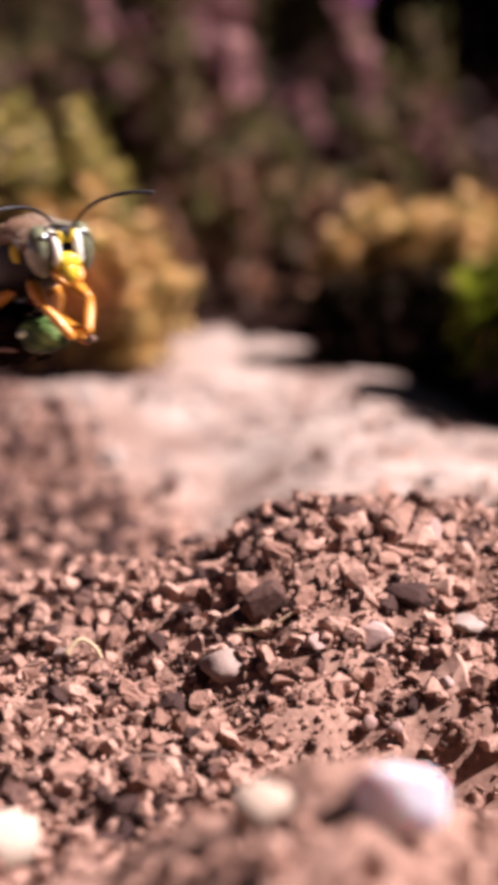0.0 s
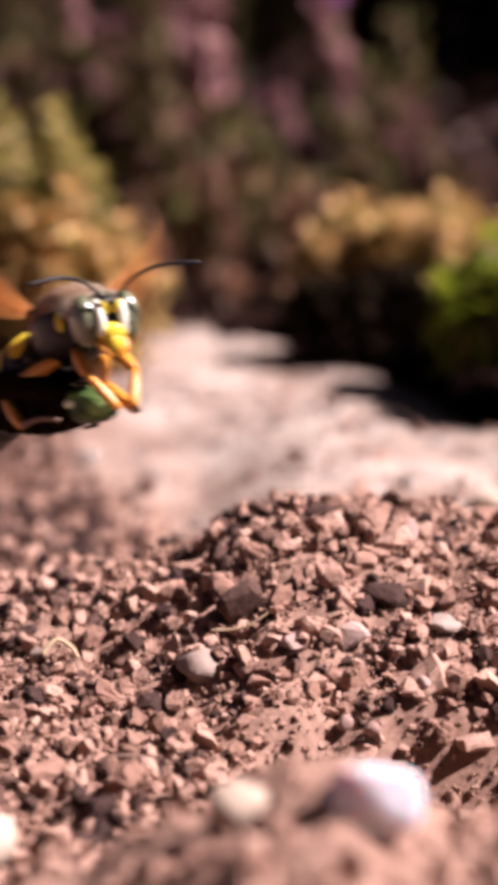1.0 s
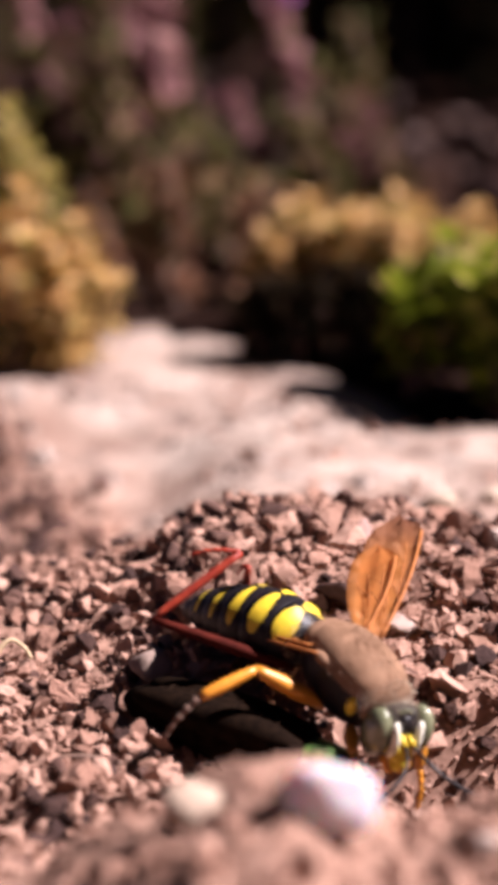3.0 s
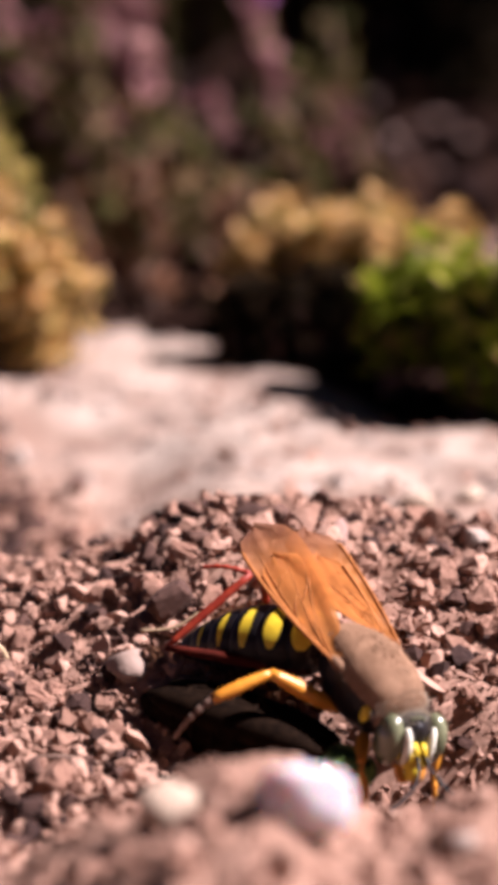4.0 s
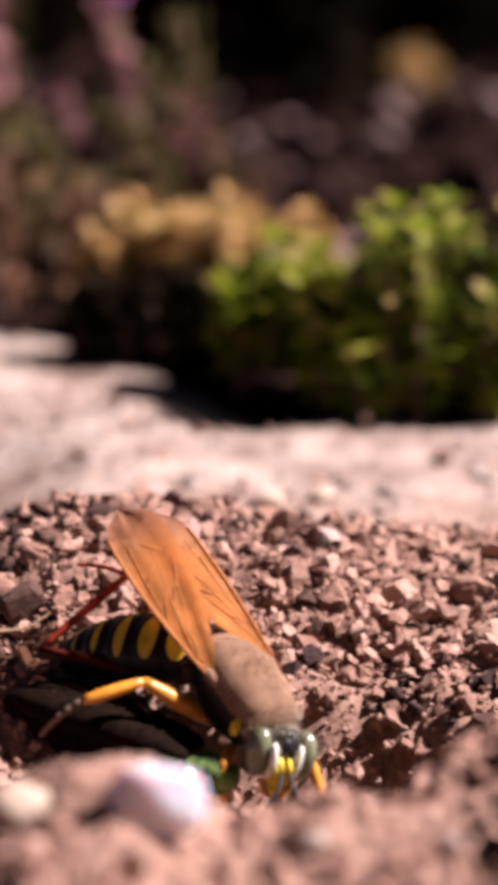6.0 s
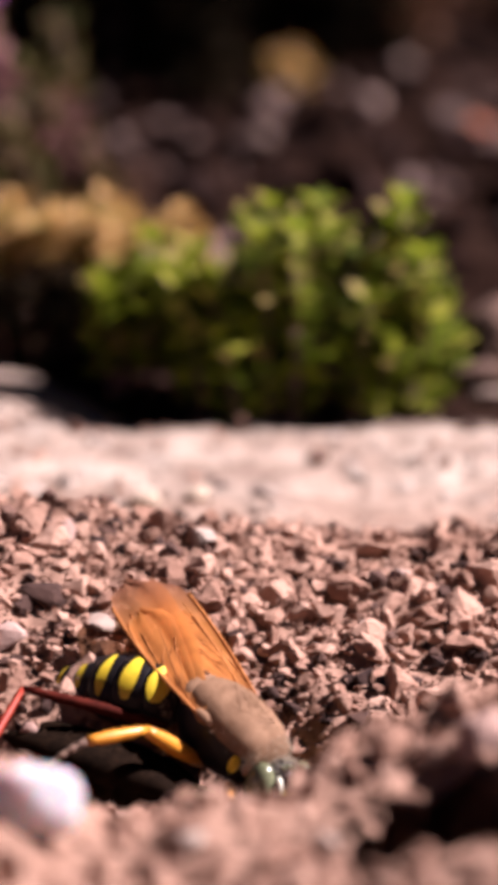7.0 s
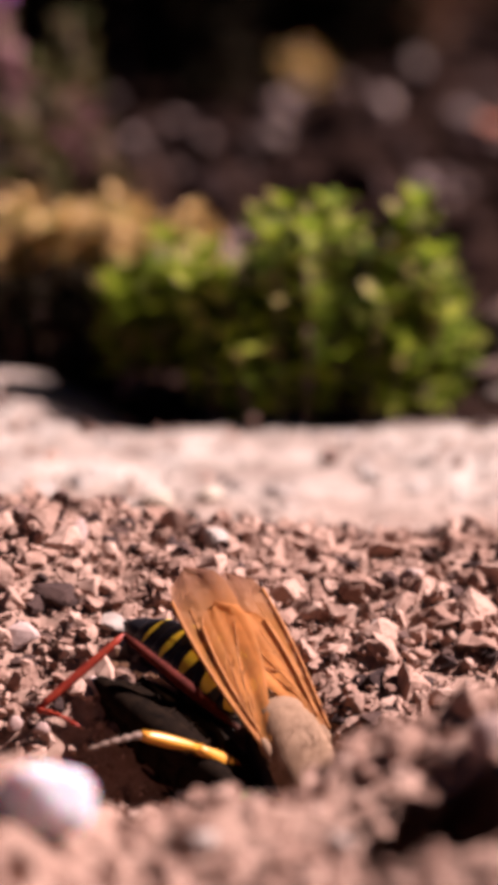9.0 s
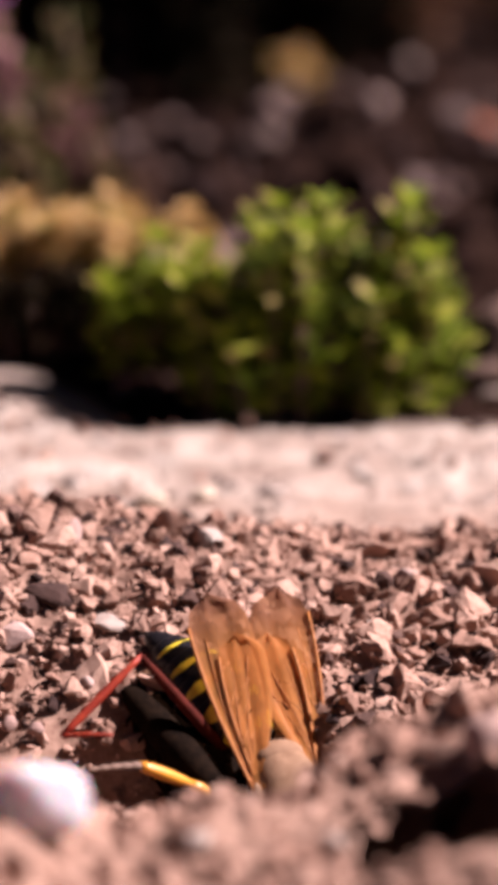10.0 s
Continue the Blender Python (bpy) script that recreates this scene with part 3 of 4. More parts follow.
pebble("soil_clod", "blocky dark clod with sharp edges", -20.6, 162.7, 2.9, (1.1, 1.0, 1.1), DARK_CLOD, 49, 40, (0, 0), 12, 1)
pebble("pale_stone", "small pale stone in brown gravel", -26.9, 163.7, 1.8, (1.0, 0.9, 0.8), PALE_PEBBLE, 50, 0, (0, 0), 16, 1)
pebble("brown_stone", "angular brown stone in the gravel", -9.7, 160.1, 4.1, (1.2, 1.0, 1.0), PINK_STONE, 67, 70, (0, 0), 14, 1)
pebble("pink_pebble", "small pinkish pebble in the gravel", -6.2, 154.7, 0.4, (0.75, 0.7, 0.65), PINK_STONE, 51, 0, (0, 0), 20, 2)
pebble("pink_pebble", "small pinkish pebble in the gravel", -4.5, 153.6, 0.4, (0.8, 0.7, 0.6), PINK_STONE, 52, 40, (0, 0), 20, 2)
pebble("pink_pebble", "small pinkish pebble in the gravel", -1.1, 157.0, 2.0, (0.8, 0.7, 0.9), PINK_STONE, 68, 40, (0, 0), 20, 2)
pebble("pink_pebble", "rounded pinkish pebble on the mound", 20.8, 171.7, 4.7, (1.3, 1.1, 1.35), PINK_STONE, 53, 0, (0, 0), 20, 2)
# no clod of its own: dark lump put where the pink pebble's shadow falls
pebble("soil_clod", "dark clod beside a pink pebble", 18.9, 171.2, 4.6, (1.2, 1.0, 1.3), DARK_CLOD, 69, 0, (0, 0), 16, 1)
pebble("pale_pebble", "pale tan pebble on the slope of the mound", 17.6, 163.2, 3.5, (1.05, 1.0, 1.1), PALE_PEBBLE, 54, 30, (0, 0), 18, 1)
pebble("white_pebble", "small white pebble at the burrow's edge", 13.1, 128.0, 7.9, (1.3, 1.0, 0.9), QUARTZ, 55, 15, (0, 0), 22, 2)
pebble("pale_stone", "pale stone on the crest of the mound", 7.2, 176.0, 6.5, (1.1, 1.0, 1.1), PALE_PEBBLE, 56, 10, (0, 0), 18, 1)
pebble("soil_clod", "dark clod on the crest of the mound", 25.5, 176.0, 4.4, (1.4, 1.2, 0.9), DARK_CLOD, 70, 10, (0, 0), 16, 1)
pebble("brown_stone", "flat brown stone lying on the mound", 10.9, 171.6, 4.7, (2.0, 1.2, 0.8), GRAVEL, 57, 10, (0, 8), 16, 1)
pebble("brown_stone", "rounded brown stone in the gravel", 12.0, 161.4, 2.7, (1.6, 1.2, 1.3), GRAVEL, 71, -20, (0, -20), 16, 1)
pebble("quartz_pebble", "bright white quartz pebble on the near ridge", -3.4, 113.8, 10.9, (2.8, 2.1, 2.35), QUARTZ, 58, 10, (0, 8), 34, 3)
pebble("tan_pebble", "smooth tan pebble on the near ridge", -9.8, 117.4, 9.0, (1.9, 1.5, 1.5), CREAM_PEBBLE, 59, 0, (0, 5), 50, 3)
pebble("pale_pebble", "large smooth pale pebble on low ground", -24.7, 128.5, 2.4, (2.3, 2.0, 2.4), CREAM_PEBBLE, 60, 0, (0, 0), 26, 2)
pebble("soil_clod", "large pale-brown clod on the near ridge", 18.7, 119.4, 11.6, (1.6, 1.5, 2.0), PINK_STONE, 61, 10, (0, 0), 20, 1)
pebble("brown_stone", "brown clod on the near ridge", 14.7, 122.5, 10.3, (1.5, 1.3, 1.2), GRAVEL, 62, 30, (0, 0), 20, 1)
pebble("tan_pebble", "small pale pebble on the near ridge", 4.2, 113.4, 8.9, (0.9, 0.8, 0.8), PALE_PEBBLE, 72, 0, (0, 0), 20, 2)
pebble("tan_pebble", "small pale pebble on the near ridge", 10.6, 114.1, 8.4, (0.8, 0.8, 0.8), PALE_PEBBLE, 73, 0, (0, 0), 20, 2)
pebble("flat_stone", "large weathered brown stone behind a green plant", 45.4, 269, 1.0, (11.0, 6.0, 7.2), BARK, 63, 10, (0, 0), 24, 1)
pebble("flat_stone", "brown split layer of weathered stone", 43.6, 259.5, 0.6, (9.5, 3.5, 2.4), BARK, 83, -6, (0, 5), 22, 1)
pebble("flat_stone", "thin pale slab lying on the sand", 41.2, 253.2, 0.4, (5.8, 3.0, 1.2), SAND_PEBBLE, 64, -8, (0, 4), 20, 1)
pebble("pale_pebble", "pale cream pebble on the sand strip", 3.7, 210.4, 0.5, (1.7, 1.4, 1.0), CREAM_PEBBLE, 74, 0, (0, 0), 20, 2)
pebble("pale_pebble", "pale cream pebble on the sand strip", 8.3, 212.7, 0.4, (1.5, 1.4, 0.9), CREAM_PEBBLE, 75, 50, (0, 0), 20, 2)
pebble("pale_pebble", "whitish pebble on the sand strip", 27.9, 203.5, 0.0, (1.2, 1.0, 1.0), PALE_PEBBLE, 76, 50, (0, 0), 20, 2)
pebble("soil_clod", "lit brown clod on the rim of a dark pit", 20.9, 117.5, 11.2, (1.5, 1.3, 1.5), GRAVEL, 77, 50, (0, 0), 16, 1)
pebble("soil_clod", "lit brown clod on the rim of a dark pit", 16.9, 120.6, 10.5, (1.2, 1.0, 1.0), GRAVEL, 78, 20, (0, 0), 16, 1)
pebble("soil_clod", "dark soil clod lying at the edge of the sand", -36.1, 220.0, -3.7, (2.8, 1.8, 1.3), DARK_CLOD, 79, 10, (0, 0), 18, 1)
pebble("soil_clod", "dark soil clod lying at the edge of the sand", -31.5, 227.8, -3.5, (1.6, 1.3, 1.0), DARK_CLOD, 80, 40, (0, 0), 18, 1)

for i, (fx, fy, fs) in enumerate([(29.5, 475, (2.8, 2.4, 3.0)), (52, 512, (5.2, 3.5, 3.0)), (50.7, 417, (4.2, 3.0, 2.6)), (59, 360, (4.6, 4.0, 3.2)), (70, 607, (4.2, 4, 3.4)), (66, 492, (3.6, 3, 3.2)), (36, 520, (3.0, 3, 2.4)), (12, 480, (4.2, 3, 2.6)), (3, 470, (3.2, 3, 2.2))]):
    pebble("grey_stone", "pale mauve-grey stone on dark humus", fx, fy, None, fs, FAR_STONE, 130 + i, 37 * i, (0, 12), 20, 2)

# ---- dry bits ----
def dry_stick(name, label, points, thick, mat):
    """A thin dry stick or rootlet along points in mm."""
    path = smooth_curve(points)
    ob = part(name, tube(bmesh.new(), path, [thick * (1 - 0.5 * i / len(path)) for i in range(len(path))], 6), mat)
    return tagged(ob, label, "twig")


def smooth_curve(points, steps=5):
    pts, out = [Vector(p) for p in points], []
    for i in range(len(pts) - 1):
        p0, p1, p2, p3 = pts[max(i - 1, 0)], pts[i], pts[i + 1], pts[min(i + 2, len(pts) - 1)]
        for k in range(steps):
            q = k / steps
            out.append(tuple(0.5 * (2 * p1 + (p2 - p0) * q + (2 * p0 - 5 * p1 + 4 * p2 - p3) * q * q + (3 * p1 - p0 - 3 * p2 + p3) * q ** 3)))
    return out + [tuple(pts[-1])]


def on_ground(x, y, up=0.3):
    return x, y, float(height(x, y)) + up


dry_stick("rootlet", "pale curled dry rootlet on brown gravel", [on_ground(-26.5, 162, 1.0), on_ground(-25.6, 162.6, 1.6), on_ground(-24.6, 162.4, 1.3), on_ground(-24.0, 161.6, 0.9)], 0.22, STRAW)
dry_stick("dry_twig", "thin grey-brown twig lying on the soil", [on_ground(-20.6, 147.5, 0.5), on_ground(-18.8, 147.2, 0.7), on_ground(-16.6, 147.6, 0.6)], 0.32, TWIG)
dry_stick("straw_bit", "short straw lying across the gravel", [on_ground(-15.2, 161.5, 1.0), on_ground(-13.0, 161.2, 1.2), on_ground(-11.2, 161.6, 0.9)], 0.13, STRAW)

# ---- loose stones ----
def off_pit(x, y):
    return (((x - 18.4) / 6.9) ** 2 + ((y - 112.4) / 5.0) ** 2 > 1.12) * (np.hypot(x + 3.5, y - 118) > 4.0) * (np.hypot(x + 10, y - 118) > 2.6) * (np.hypot(x + 22.5, y - 120) > 4) * 1.0


def off_burrow(x, y):
    """Larger lumps lie on the mound, clear of the dug hollow."""
    return soil_share(x, y) * ((y > 164) | ((x > 16) & (y > 154)))


def sand_share(x, y):
    """Loose sand grit lies on the sand strip only, not on the humus tone painted as shade under the plants."""
    return (y + np.interp(x, [-20, 3], [-22, 30]) < 268) * (soil_share(x, y) < 0.4) * 1.0


CRUMB_MESHES = {}


def loose(name, count, region, sizes, mat, seed, keep=None, sink=0.2, lean=1.0):
    """Single stones lying on the ground, each an object of its own on a shared mesh. sizes: smallest, largest radius in mm, power."""
    r = np.random.default_rng(seed)
    made = 0
    while made < count:
        x, y = r.uniform(region[0], region[1]), r.uniform(region[2], region[3])
        if keep is not None and r.uniform() > float(keep(np.float64(x), np.float64(y))):
            continue
        k = int(r.integers(len(CRUMBS)))
        if (k, mat.name) not in CRUMB_MESHES:
            CRUMB_MESHES[k, mat.name] = mesh_from(name, LUMPS[k][0], LUMPS[k][1], mat)
        s = sizes[0] + (sizes[1] - sizes[0]) * r.uniform() ** sizes[2]
        ob = new(name, CRUMB_MESHES[k, mat.name])
        ob.parent = ground
        turn = Matrix(turn_matrix(r, lean)).to_4x4()
        ob.matrix_basis = Matrix.Translation(Vector((x, y, float(height(x, y)) + s * (0.6 - sink))) * MM) @ turn @ Matrix.Diagonal((s, s, s, 1))
        made += 1


loose("stone", 300, (-36, 38, 140, 184), (0.7, 1.9, 2.2), GRAVEL, 81, soil_share, 0.38)
loose("dark_stone", 60, (-38, 38, 138, 186), (0.7, 1.4, 1.4), DARK_CLOD, 82, soil_share)
loose("soil_lump", 170, (3, 38, 150, 184), (0.8, 1.9, 1.8), GRAVEL, 86, off_burrow, 0.38)
loose("ridge_clod", 280, (-32, 34, 94, 130), (0.7, 1.4, 1.8), GRAVEL, 83, off_pit, 0.4)
loose("sand_pebble", 70, (-60, 66, 204, 262), (1.2, 2.6, 1.8), SAND_PEBBLE, 84, sand_share, 0.85, 0.15)
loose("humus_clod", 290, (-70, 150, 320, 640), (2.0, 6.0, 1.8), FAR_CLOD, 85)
scatter("gravel", 11500, (-54, 42, 124, 262), (0.3, 1.15, 2.2), GRAVEL, "loose brown angular gravel covering the mound", "gravel", 0.36, 71, soil_share, 0.6, WORN)
scatter("soil_crumbs", 26000, (-40, 40, 134, 200), (0.09, 0.33, 1.8), GRAVEL, "fine brown soil crumbs between the stones", "soil crumbs", 0.25, 72, soil_share, 0.3)
scatter("dark_crumbs", 2800, (-58, 42, 126, 262), (0.3, 1.2, 1.8), DARK_CLOD, "dark damp soil crumbs among the gravel", "soil crumbs", 0.3, 73, soil_share, 0.4, WORN)
scatter("damp_soil", 650, (-62, -24, 194, 262), (0.5, 1.8, 1.6), DARK_CLOD, "dark damp soil lumps beside the sand", "soil crumbs", 0.35, 77, soil_share, 0.3, WORN)
scatter("ridge_crumbs", 2400, (-34, 36, 92, 130), (0.25, 0.8, 1.8), GRAVEL, "small brown crumbs on the near ridge", "soil crumbs", 0.3, 74, off_pit)
scatter("sand_grit", 380, (-75, 80, 200, 300), (0.4, 1.2, 1.5), SAND_PEBBLE, "pale grit strewn over trodden sand", "grit", 0.7, 75, sand_share)
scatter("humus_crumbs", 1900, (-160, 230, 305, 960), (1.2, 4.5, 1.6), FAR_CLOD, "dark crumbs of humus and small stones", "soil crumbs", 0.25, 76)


# ---- the wasp, built about the middle of its thorax, head towards +x, millimetres ----
def ball(bm, c, r, seg=20, rings=14, shape=None):
    made = bmesh.ops.create_uvsphere(bm, u_segments=seg, v_segments=rings, radius=1.0)["verts"]
    for v in made:
        p = v.co.copy()
        if shape:
            p = shape(p)
        v.co = Vector((p.x * r[0] + c[0], p.y * r[1] + c[1], p.z * r[2] + c[2]))
    return bm


# the abdomen's profile behind the waist: along, radius, height
ABDOMEN = [(0.25, 0.55, 0.0), (-0.35, 1.35, 0.05), (-1.3, 2.0, 0.1), (-3.0, 2.3, 0.1), (-4.8, 2.2, 0.0), (-6.5, 1.85, -0.2), (-8.0, 1.35, -0.5), (-9.2, 0.75, -0.85), (-9.9, 0.14, -1.1)]


def abdomen_at(x):
    xs = [-a[0] for a in ABDOMEN]
    return float(np.interp(-x, xs, [a[1] for a in ABDOMEN])), float(np.interp(-x, xs, [a[2] for a in ABDOMEN]))


def ring_sheet(bm, x0, x1, grow, a0=0.0, a1=360.0, steps=7, seg=30, width=None):
    """A sheet round the abdomen from x0 to x1, between two angles; width(a) narrows it about its middle."""
    rows = []
    closed = a1 - a0 >= 360
    n = seg if closed else seg + 1
    for i in range(steps):
        row = []
        for k in range(n):
            a = radians(a0 + (a1 - a0) * k / seg)
            s = i / (steps - 1)
            if width:
                s = 0.5 + (s - 0.5) * width(a)
            x = x0 + (x1 - x0) * s
            r, z = abdomen_at(x)
            edge = 0.07 * math.sin(math.pi * min(1.0, s)) if not width else 0.03
            rr = r + grow + edge
            row.append(bm.verts.new((x, rr * math.sin(a), z + 0.88 * rr * math.cos(a))))
        rows.append(row)
    for r0, r1 in zip(rows, rows[1:]):
        for k in range(n if closed else n - 1):
            bm.faces.new((r0[k], r0[(k + 1) % n], r1[(k + 1) % n], r1[k]))
    if closed:
        bm.faces.new(rows[0])
        bm.faces.new(rows[-1][::-1])
    bmesh.ops.recalc_face_normals(bm, faces=bm.faces)
    return bm


def hairs(bm, r, count, centre, radii, length, where, width=0.035):
    """Short hairs, each a thin blade, standing off an ellipsoid where where(direction) holds."""
    made = 0
    while made < count:
        d = Vector(r.normal(size=3)).normalized()
        if not where(d):
            continue
        p = Vector((centre[0] + d.x * radii[0], centre[1] + d.y * radii[1], centre[2] + d.z * radii[2]))
        nrm = Vector((d.x / radii[0], d.y / radii[1], d.z / radii[2])).normalized()
        tip = p + (nrm + Vector(r.normal(size=3)) * 0.35 + Vector((-0.35, 0, 0))).normalized() * length * r.uniform(0.6, 1.2)
        s = nrm.cross(Vector(r.normal(size=3))).normalized() * width
        a, b, c = bm.verts.new(p + s), bm.verts.new(p - s), bm.verts.new(tip)
        bm.faces.new((a, b, c))
        made += 1
    return bm


def limb(path, radii, sides=8):
    return tube(bmesh.new(), path, radii, sides)


def smooth_path(points, steps=4):
    out = []
    pts = [Vector(p) for p in points]
    for i in range(len(pts) - 1):
        p0, p1, p2, p3 = pts[max(i - 1, 0)], pts[i], pts[i + 1], pts[min(i + 2, len(pts) - 1)]
        for k in range(steps):
            s = k / steps
            out.append(tuple(0.5 * (2 * p1 + (p2 - p0) * s + (2 * p0 - 5 * p1 + 4 * p2 - p3) * s * s + (3 * p1 - p0 - 3 * p2 + p3) * s ** 3)))
    return out + [tuple(pts[-1])]


def limb_piece(name, length, radii, mat, wasp, sides=9, bow=0.0, rings=9):
    """One piece of a leg along +x from its joint: radii at even steps, a slight bow."""
    xs = np.linspace(0, 1, rings)
    rr = [float(v) for v in np.interp(xs, np.linspace(0, 1, len(radii)), radii)]
    path = [(length * float(x), 0, bow * math.sin(math.pi * x)) for x in xs]
    return part(name, limb(path, rr, sides), mat, wasp)


# lengths of femur, tibia and tarsus in mm, thickness, and the hip on the left side
LEG_SIZES = {"fore": ((2.5, 2.5, 2.4), 0.37, (1.9, 1.1, -1.6)), "mid": ((4.6, 3.4, 3.0), 0.43, (0.0, 1.4, -1.7)), "hind": ((8.2, 6.2, 2.8), 0.30, (-2.8, 1.4, -1.4))}


def leg(kind, side, mats, wasp):
    """A leg in three pieces, each set on its own joint."""
    (a, b, c), thick, _ = LEG_SIZES[kind]
    beads = [thick * (0.46 - 0.2 * i / 20) * (1.2 if i % 4 else 0.75) for i in range(21)]
    return [limb_piece(kind + "_femur", a, [thick * k for k in (0.6, 1.05, 1.2, 1.1, 0.9, 0.62)], mats[0], wasp),
            limb_piece(kind + "_tibia", b, [thick * k for k in (0.5, 0.72, 0.82, 0.86, 0.80, 0.62)], mats[1], wasp),
            limb_piece(kind + "_tarsus", c, beads, mats[2], wasp, 7, 0.25, 21)]


def wing_outline(length, chord, n=15):
    """Points along the front and the hind edge of a wing."""
    front, hind = [], []
    for i in range(n):
        s = i / (n - 1)
        tip = math.sqrt(max(0.0, 1 - (max(0.0, s - 0.84) / 0.16) ** 2))
        axis = -0.22 * chord * s
        front.append((length * s, axis + (chord * (0.10 + 0.16 * math.sin(math.pi * s * 0.8)) - axis) * tip))
        hind.append((length * s, axis + (-chord * (0.06 + 0.70 * math.sin(math.pi * (s ** 0.9) * 0.62)) - axis) * tip))
    return front, hind


def wing(name, length, chord, side, wasp, label):
    """A thin curved membrane with its smoky outer margin and raised veins; the blade runs along +x from the hinge."""
    front, hind = wing_outline(length, chord)
    cols = 8

    def at(i, k):
        f, h = front[i], hind[i]
        s = k / (cols - 1)
        x, y = f[0] + (h[0] - f[0]) * s, f[1] + (h[1] - f[1]) * s
        pleat = 0.10 * math.sin(s * 13) * min(1, i / 4) + 0.35 * math.sin(x / length * 2.2) - 0.25 * s * s
        return Vector((x, y * side, pleat))

    def sheet(i0, i1):
        bm = bmesh.new()
        g = [[bm.verts.new(at(i, k)) for k in range(cols)] for i in range(i0, i1 + 1)]
        for a, b in zip(g, g[1:]):
            for k in range(cols - 1):
                bm.faces.new((a[k], a[k + 1], b[k + 1], b[k]))
        return bm

    blade = part(name, sheet(0, 11), WING, wasp, label)
    part("smoky_margin", sheet(11, len(front) - 1), WING, blade, "smoky grey wing margin")
    lines = [[(i, 0.0) for i in range(13)], [(i, 0.5 + i * 0.10) for i in range(12)], [(i, 1.0 + 0.30 * i) for i in range(11)], [(i, 1.5 + 0.45 * i) for i in range(10)], [(5, 1.0), (6, 1.9), (7, 3.1)], [(8, 1.3), (8.6, 2.4), (9, 3.4)], [(3, 1.9), (4, 3.0)], [(6, 3.0), (7, 4.3), (7.6, 5.2)]]
    for line in lines:
        pts = []
        for i, k in line:
            i0, k0 = min(int(i), len(front) - 2), min(int(k), cols - 2)
            p = at(i0, k0).lerp(at(i0 + 1, k0), i - i0).lerp(at(i0, k0 + 1).lerp(at(i0 + 1, k0 + 1), i - i0), k - k0)
            pts.append(tuple(p))
        part("vein", limb(pts, [0.10 if line is lines[0] else 0.036] * len(pts), 5), VEIN, blade)
    return blade


def egg(p, power):
    """A boxier ball: the point pushed out towards a superellipsoid."""
    k = (abs(p.x) ** power + abs(p.y) ** power + abs(p.z) ** power) ** (-1.0 / power)
    return p * k


def make_wasp():
    r = np.random.default_rng(5)
    wasp = new("sand_wasp")
    tagged(wasp, "black and yellow banded wasp with amber wings and brown furry back", "wasp")

    def chest(p):
        q = egg(p, 2.5)
        return Vector((q.x, q.y * (1.0 - 0.10 * max(0.0, -q.x)), q.z * (1.0 if q.z > 0 else 0.95)))

    thorax = part("thorax", ball(bmesh.new(), (0, 0, 0), (3.25, 2.12, 2.15), 32, 20, chest), BLACK_SHELL, wasp, "black thorax")
    bm = ball(bmesh.new(), (0.1, 0, 0.22), (3.35, 2.17, 2.12), 36, 24, chest)
    bmesh.ops.bisect_plane(bm, geom=bm.verts[:] + bm.edges[:] + bm.faces[:], plane_co=(0, 0, 0.95), plane_no=(-0.10, 0, -1), clear_outer=True)
    part("back_plate", bm, PLATE, thorax, "brown velvety back of the thorax")
    part("fur", hairs(bmesh.new(), r, 5200, (0.1, 0, 0.22), (3.36, 2.2, 2.14), 0.30, lambda d: d.z > 0.3 - 0.1 * d.x, 0.012), FUR, thorax, "short tan fur")
    # pale hairs paint the backlit sheen on the front of the brown fur
    part("backlit_fur", hairs(bmesh.new(), r, 1300, (0.1, 0, 0.22), (3.38, 2.22, 2.16), 0.36, lambda d: d.z > 0.22 and d.x > 0.42, 0.012), FUR_PALE, thorax, "pale grey fur on the front of the thorax")
    part("scutellum", ball(bmesh.new(), (-2.55, 0, 0.75), (0.95, 1.55, 0.95), 20, 12), PLATE, thorax)
    part("collar", ball(bmesh.new(), (2.75, 0, 0.35), (0.55, 1.75, 1.35), 20, 12), PLATE, thorax, "furry grey-brown collar")
    part("collar_fur", hairs(bmesh.new(), r, 900, (2.75, 0, 0.35), (0.58, 1.78, 1.38), 0.34, lambda d: d.z > -0.2, 0.014), FUR_PALE, thorax, "pale collar fur")
    for side in (1, -1):
        part("shoulder_spot", ball(bmesh.new(), (2.05, 1.78 * side, 0.05), (0.32, 0.26, 0.60), 12, 8), YELLOW_SHELL, thorax, "yellow shoulder spot")
        part("wing_cap", ball(bmesh.new(), (-0.75, 1.98 * side, 1.15), (0.62, 0.36, 0.34), 14, 10), PLATE, thorax)
    # abdomen: overlapping black rings, each with a yellow crescent on either side of the back
    rings, antennae = [], []
    bounds = [0.2, -1.75, -3.55, -5.25, -6.85, -8.35, -9.85]
    for i, (a, b) in enumerate(zip(bounds, bounds[1:])):
        seg = part("abdomen_ring", ring_sheet(bmesh.new(), a + 0.10, b - 0.06, -0.03 * i), BLACK_SHELL, wasp, "black abdomen ring")
        rings.append(seg)
        if i < 5:
            span = [0.50, 0.46, 0.34, 0.23, 0.14][i] * (a - b)
            mid = a + (b - a) * [0.62, 0.52, 0.5, 0.5, 0.5][i]
            for lo, hi in ((3, 84), (-84, -3)):
                part("yellow_band", ring_sheet(bmesh.new(), mid + span / 2, mid - span / 2, 0.06 - 0.03 * i, lo, hi, 5, 22,
                     lambda w: 0.22 + 0.95 * math.sin(min(abs(w) / radians(86), 1) ** 1.25 * math.pi) ** 0.75), YELLOW_SHELL, seg, "yellow half band")
